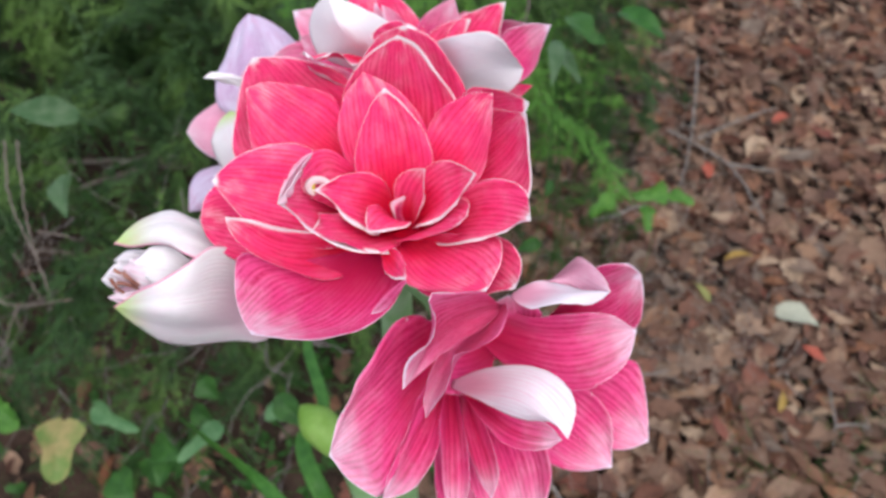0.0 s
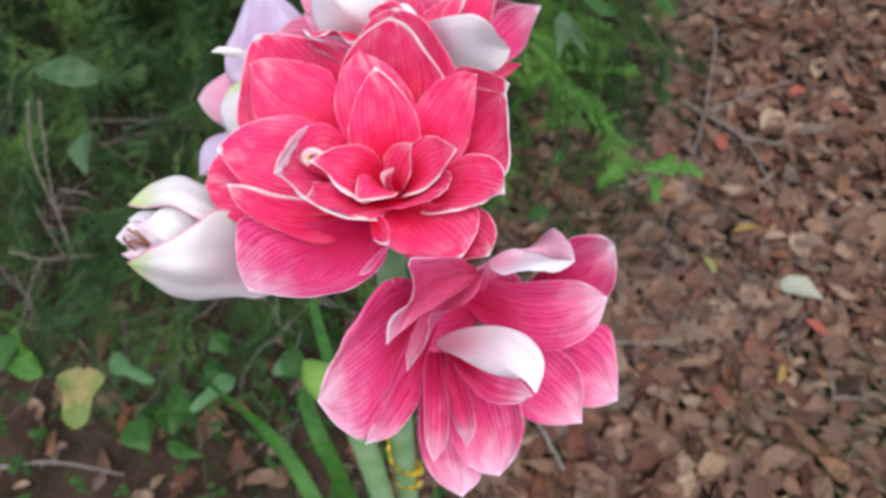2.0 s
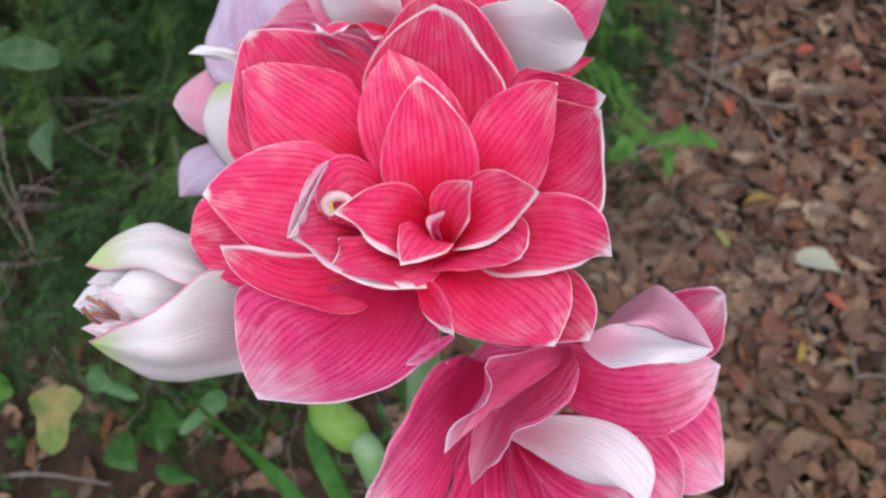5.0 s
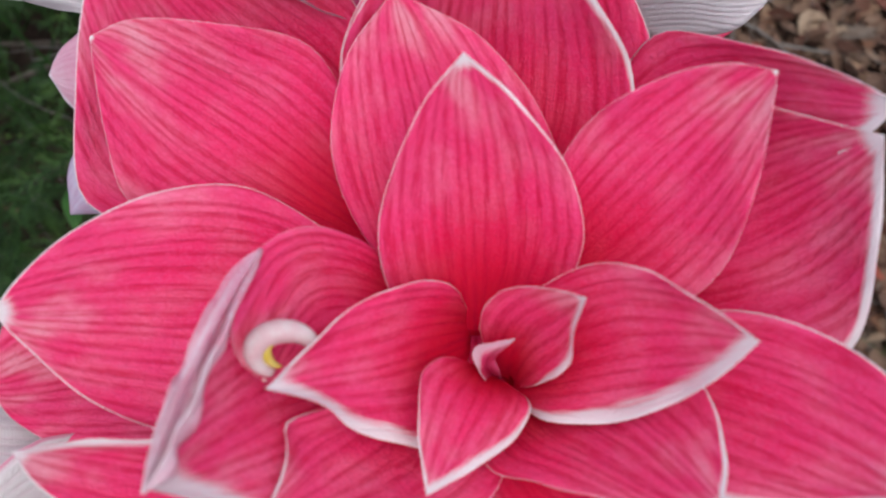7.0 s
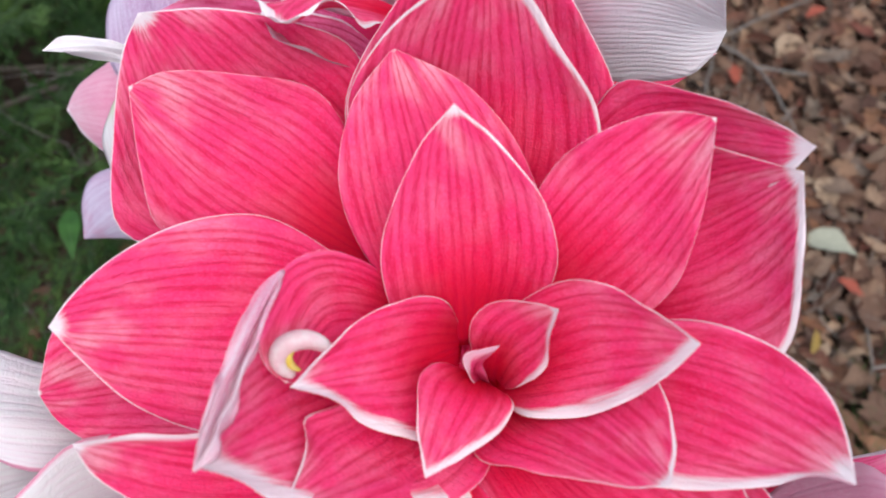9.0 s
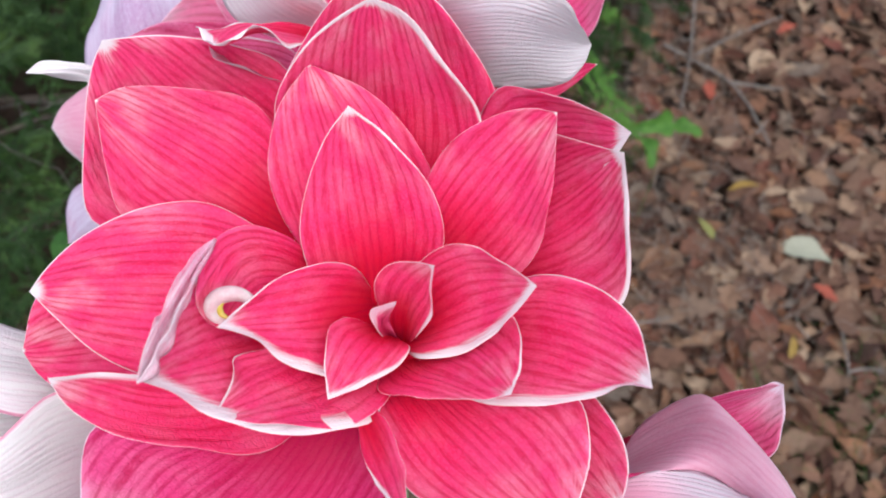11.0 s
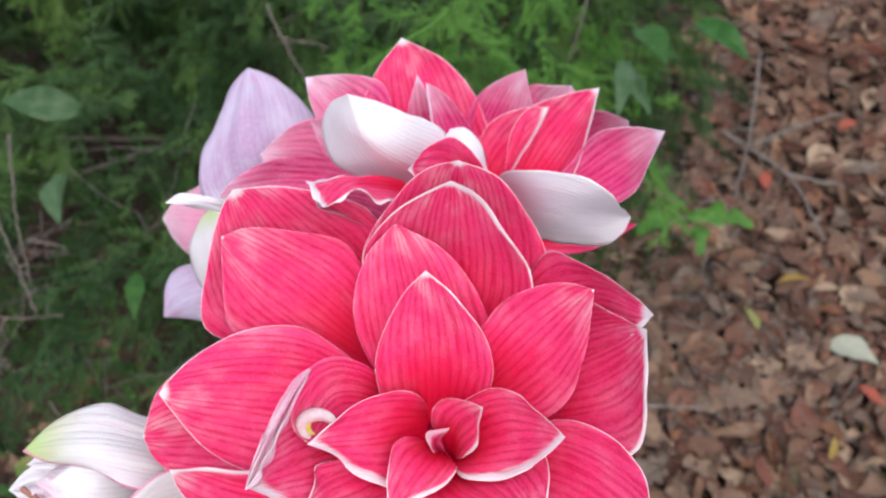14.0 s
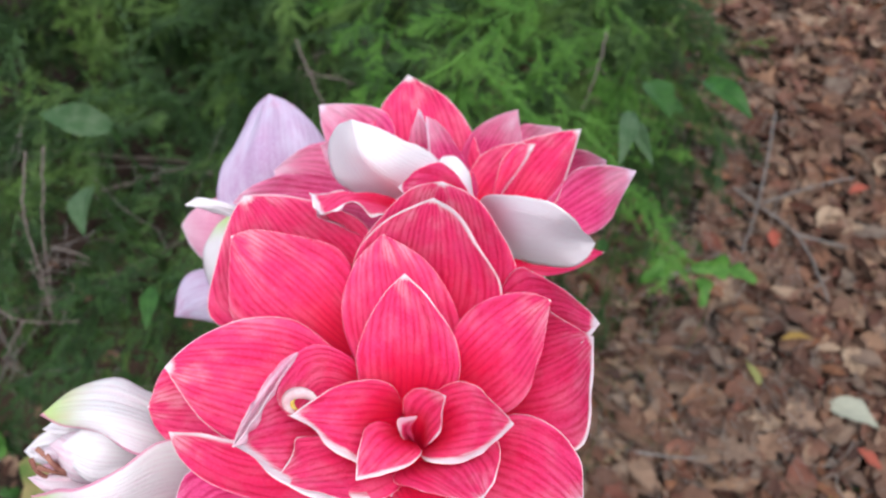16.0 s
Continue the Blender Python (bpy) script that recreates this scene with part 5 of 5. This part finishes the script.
    for _ in range(26):
        x, y = rng.normal(0.02, 0.12), rng.uniform(0.95, 1.8)
        tufts.append((x, y, 0.60 + 0.14 * noise.noise((x * 2.2, y * 2.2, 7)) + rng.uniform(0.0, 0.10) - 0.25 * max(0.0, x), rng.normal(-1.3, 0.8), rng.uniform(0.7, 1.2)))
    for _ in range(26):
        x, y = rng.uniform(0.02, 0.34), rng.uniform(1.0, 1.65)
        tufts.append((x, y, rng.uniform(0.14, 0.42), rng.normal(-0.9, 0.9), rng.uniform(0.4, 0.85)))
    for x, y, z, yaw, size in tufts:
        v, f = SPRAYS[rng.randint(10)]
        m = np.array(Euler((rng.normal(0, 0.3), 0.2, yaw)).to_matrix())
        V.append(v * size @ m.T + (x, y, z) - root)
        Fc.append(f + base)
        base += len(v)
    for a, b in (
        ((-0.082, 0.688, 0.983), (-0.106, 0.641, 0.968)),
        ((-0.055, 0.724, 0.99), (-0.104, 0.73, 0.99)),
        ((-0.088, 0.726, 0.986), (-0.124, 0.749, 0.998)),
        ((-0.024, 0.739, 0.976), (-0.053, 0.771, 0.988)),
        ((-0.034, 0.736, 0.974), (-0.02, 0.78, 0.981)),
        ((-0.009, 0.863, 0.954), (-0.114, 0.827, 0.956)),
        ((0.017, 0.91, 0.939), (-0.093, 0.881, 0.946)),
        ((-0.003, 0.863, 0.955), (-0.033, 0.826, 0.941)),
        ((-0.006, 0.861, 0.953), (0.002, 0.821, 0.936)),
        ((0.017, 0.874, 0.937), (0.052, 0.803, 0.909)),
        ((0.049, 0.887, 0.921), (0.072, 0.831, 0.904)),
        ((-0.179, 0.912, 0.909), (-0.21, 0.853, 0.891)),
        ((-0.159, 0.909, 0.905), (-0.157, 0.829, 0.884)),
    ):
        x_axis = (Vector(b) - Vector(a)).normalized()
        y_axis = Vector((0.0, -0.6, 0.8)).cross(x_axis).normalized()
        m = np.array(Matrix((x_axis, y_axis, x_axis.cross(y_axis))).transposed())
        v, f = SPRAYS[rng.randint(10)]
        V.append(v * ((Vector(b) - Vector(a)).length / 0.2) @ m.T + np.array(a) - root)
        Fc.append(f + base)
        base += len(v)
    me = mesh_of("young_foliage", np.concatenate(V).tolist(), np.concatenate(Fc).tolist(), [YOUNG], smooth=False)
    tagged(part("young_foliage", me, shrub, "light green young sprays"), kind="stuff")
    return shrub


YOUNG = plain_leaf("young_juniper_green", (0.065, 0.18, 0.024), (0.115, 0.27, 0.042), 12.0, 0.5, 0.2)


juniper()


# ---- thin grass between the leaves ----
def grass():
    rng = random.Random(21)
    verts, faces = [], []
    clumps = [(0.28, 0.95, 0.12, 90), (0.32, 1.15, 0.15, 110), (0.2, 0.78, 0.1, 60), (0.88, 0.62, 0.12, 110), (0.74, 0.55, 0.10, 90), (0.97, 0.72, 0.12, 70), (0.6, 0.56, 0.12, 60), (-0.35, 0.55, 0.25, 120), (-0.7, 0.6, 0.25, 100), (-0.1, 0.62, 0.2, 80)]
    for cx, cy, spread, count in clumps:
        for _ in range(count):
            p = Vector((cx + rng.gauss(0, spread / 2), cy + rng.gauss(0, spread / 2), 0.0))
            lean = Vector((rng.gauss(0, 0.6), rng.gauss(0, 0.6), 1)).normalized()
            side = lean.cross(Vector((rng.gauss(0, 1), rng.gauss(0, 1), 0.1))).normalized() * rng.uniform(0.0006, 0.0014)
            h = rng.uniform(0.04, 0.13)
            k = len(verts)
            for s in range(5):
                q = p + lean * h * s / 4 + Vector((lean.x, lean.y, -0.4)) * h * 0.5 * (s / 4) ** 2
                w = side * (1 - 0.8 * s / 4)
                verts += [tuple(q - w), tuple(q + w)]
            faces += [(k + 2 * s, k + 2 * s + 1, k + 2 * s + 3, k + 2 * s + 2) for s in range(4)]
    ob = new("grass", mesh_of("grass", verts, faces, [LEAF_MATS["mid"]]))
    return tagged(ob, "sparse thin green grass blades among dead leaves", "grass", kind="stuff")


grass()


# ---- low weeds under the juniper's edge ----
def weeds():
    rng = random.Random(33)
    verts, faces = [], []
    for _ in range(150):
        c = Vector((rng.uniform(-1.0, 0.05), rng.uniform(0.4, 0.95), 0.0))
        h = rng.uniform(0.02, 0.12)
        for _ in range(rng.randint(4, 8)):
            ang = rng.uniform(0, 6.28)
            out = Vector((math.cos(ang), math.sin(ang), rng.uniform(-0.1, 0.5))).normalized()
            across = out.cross(Vector((0, 0, 1))).normalized()
            base = c + Vector((0, 0, h * rng.uniform(0.4, 1.0)))
            n, w = rng.uniform(0.012, 0.030), rng.uniform(0.004, 0.008)
            k = len(verts)
            verts += [tuple(base), tuple(base + out * n * 0.45 + across * w), tuple(base + out * n * 0.5 + Vector((0, 0, 0.002))), tuple(base + out * n * 0.45 - across * w), tuple(base + out * n)]
            faces += [(k, k + 2, k + 1), (k, k + 3, k + 2), (k + 1, k + 2, k + 4), (k + 2, k + 3, k + 4)]
        k = len(verts)
        verts += [(c.x - 0.0007, c.y, 0.0), (c.x + 0.0007, c.y, 0.0), (c.x, c.y, h)]
        faces.append((k, k + 1, k + 2))
    ob = new("weeds", mesh_of("weeds", verts, faces, [LEAF_MATS["mid"]]))
    return tagged(ob, "small low green weeds on dark woodland soil", "weeds", kind="stuff")


weeds()
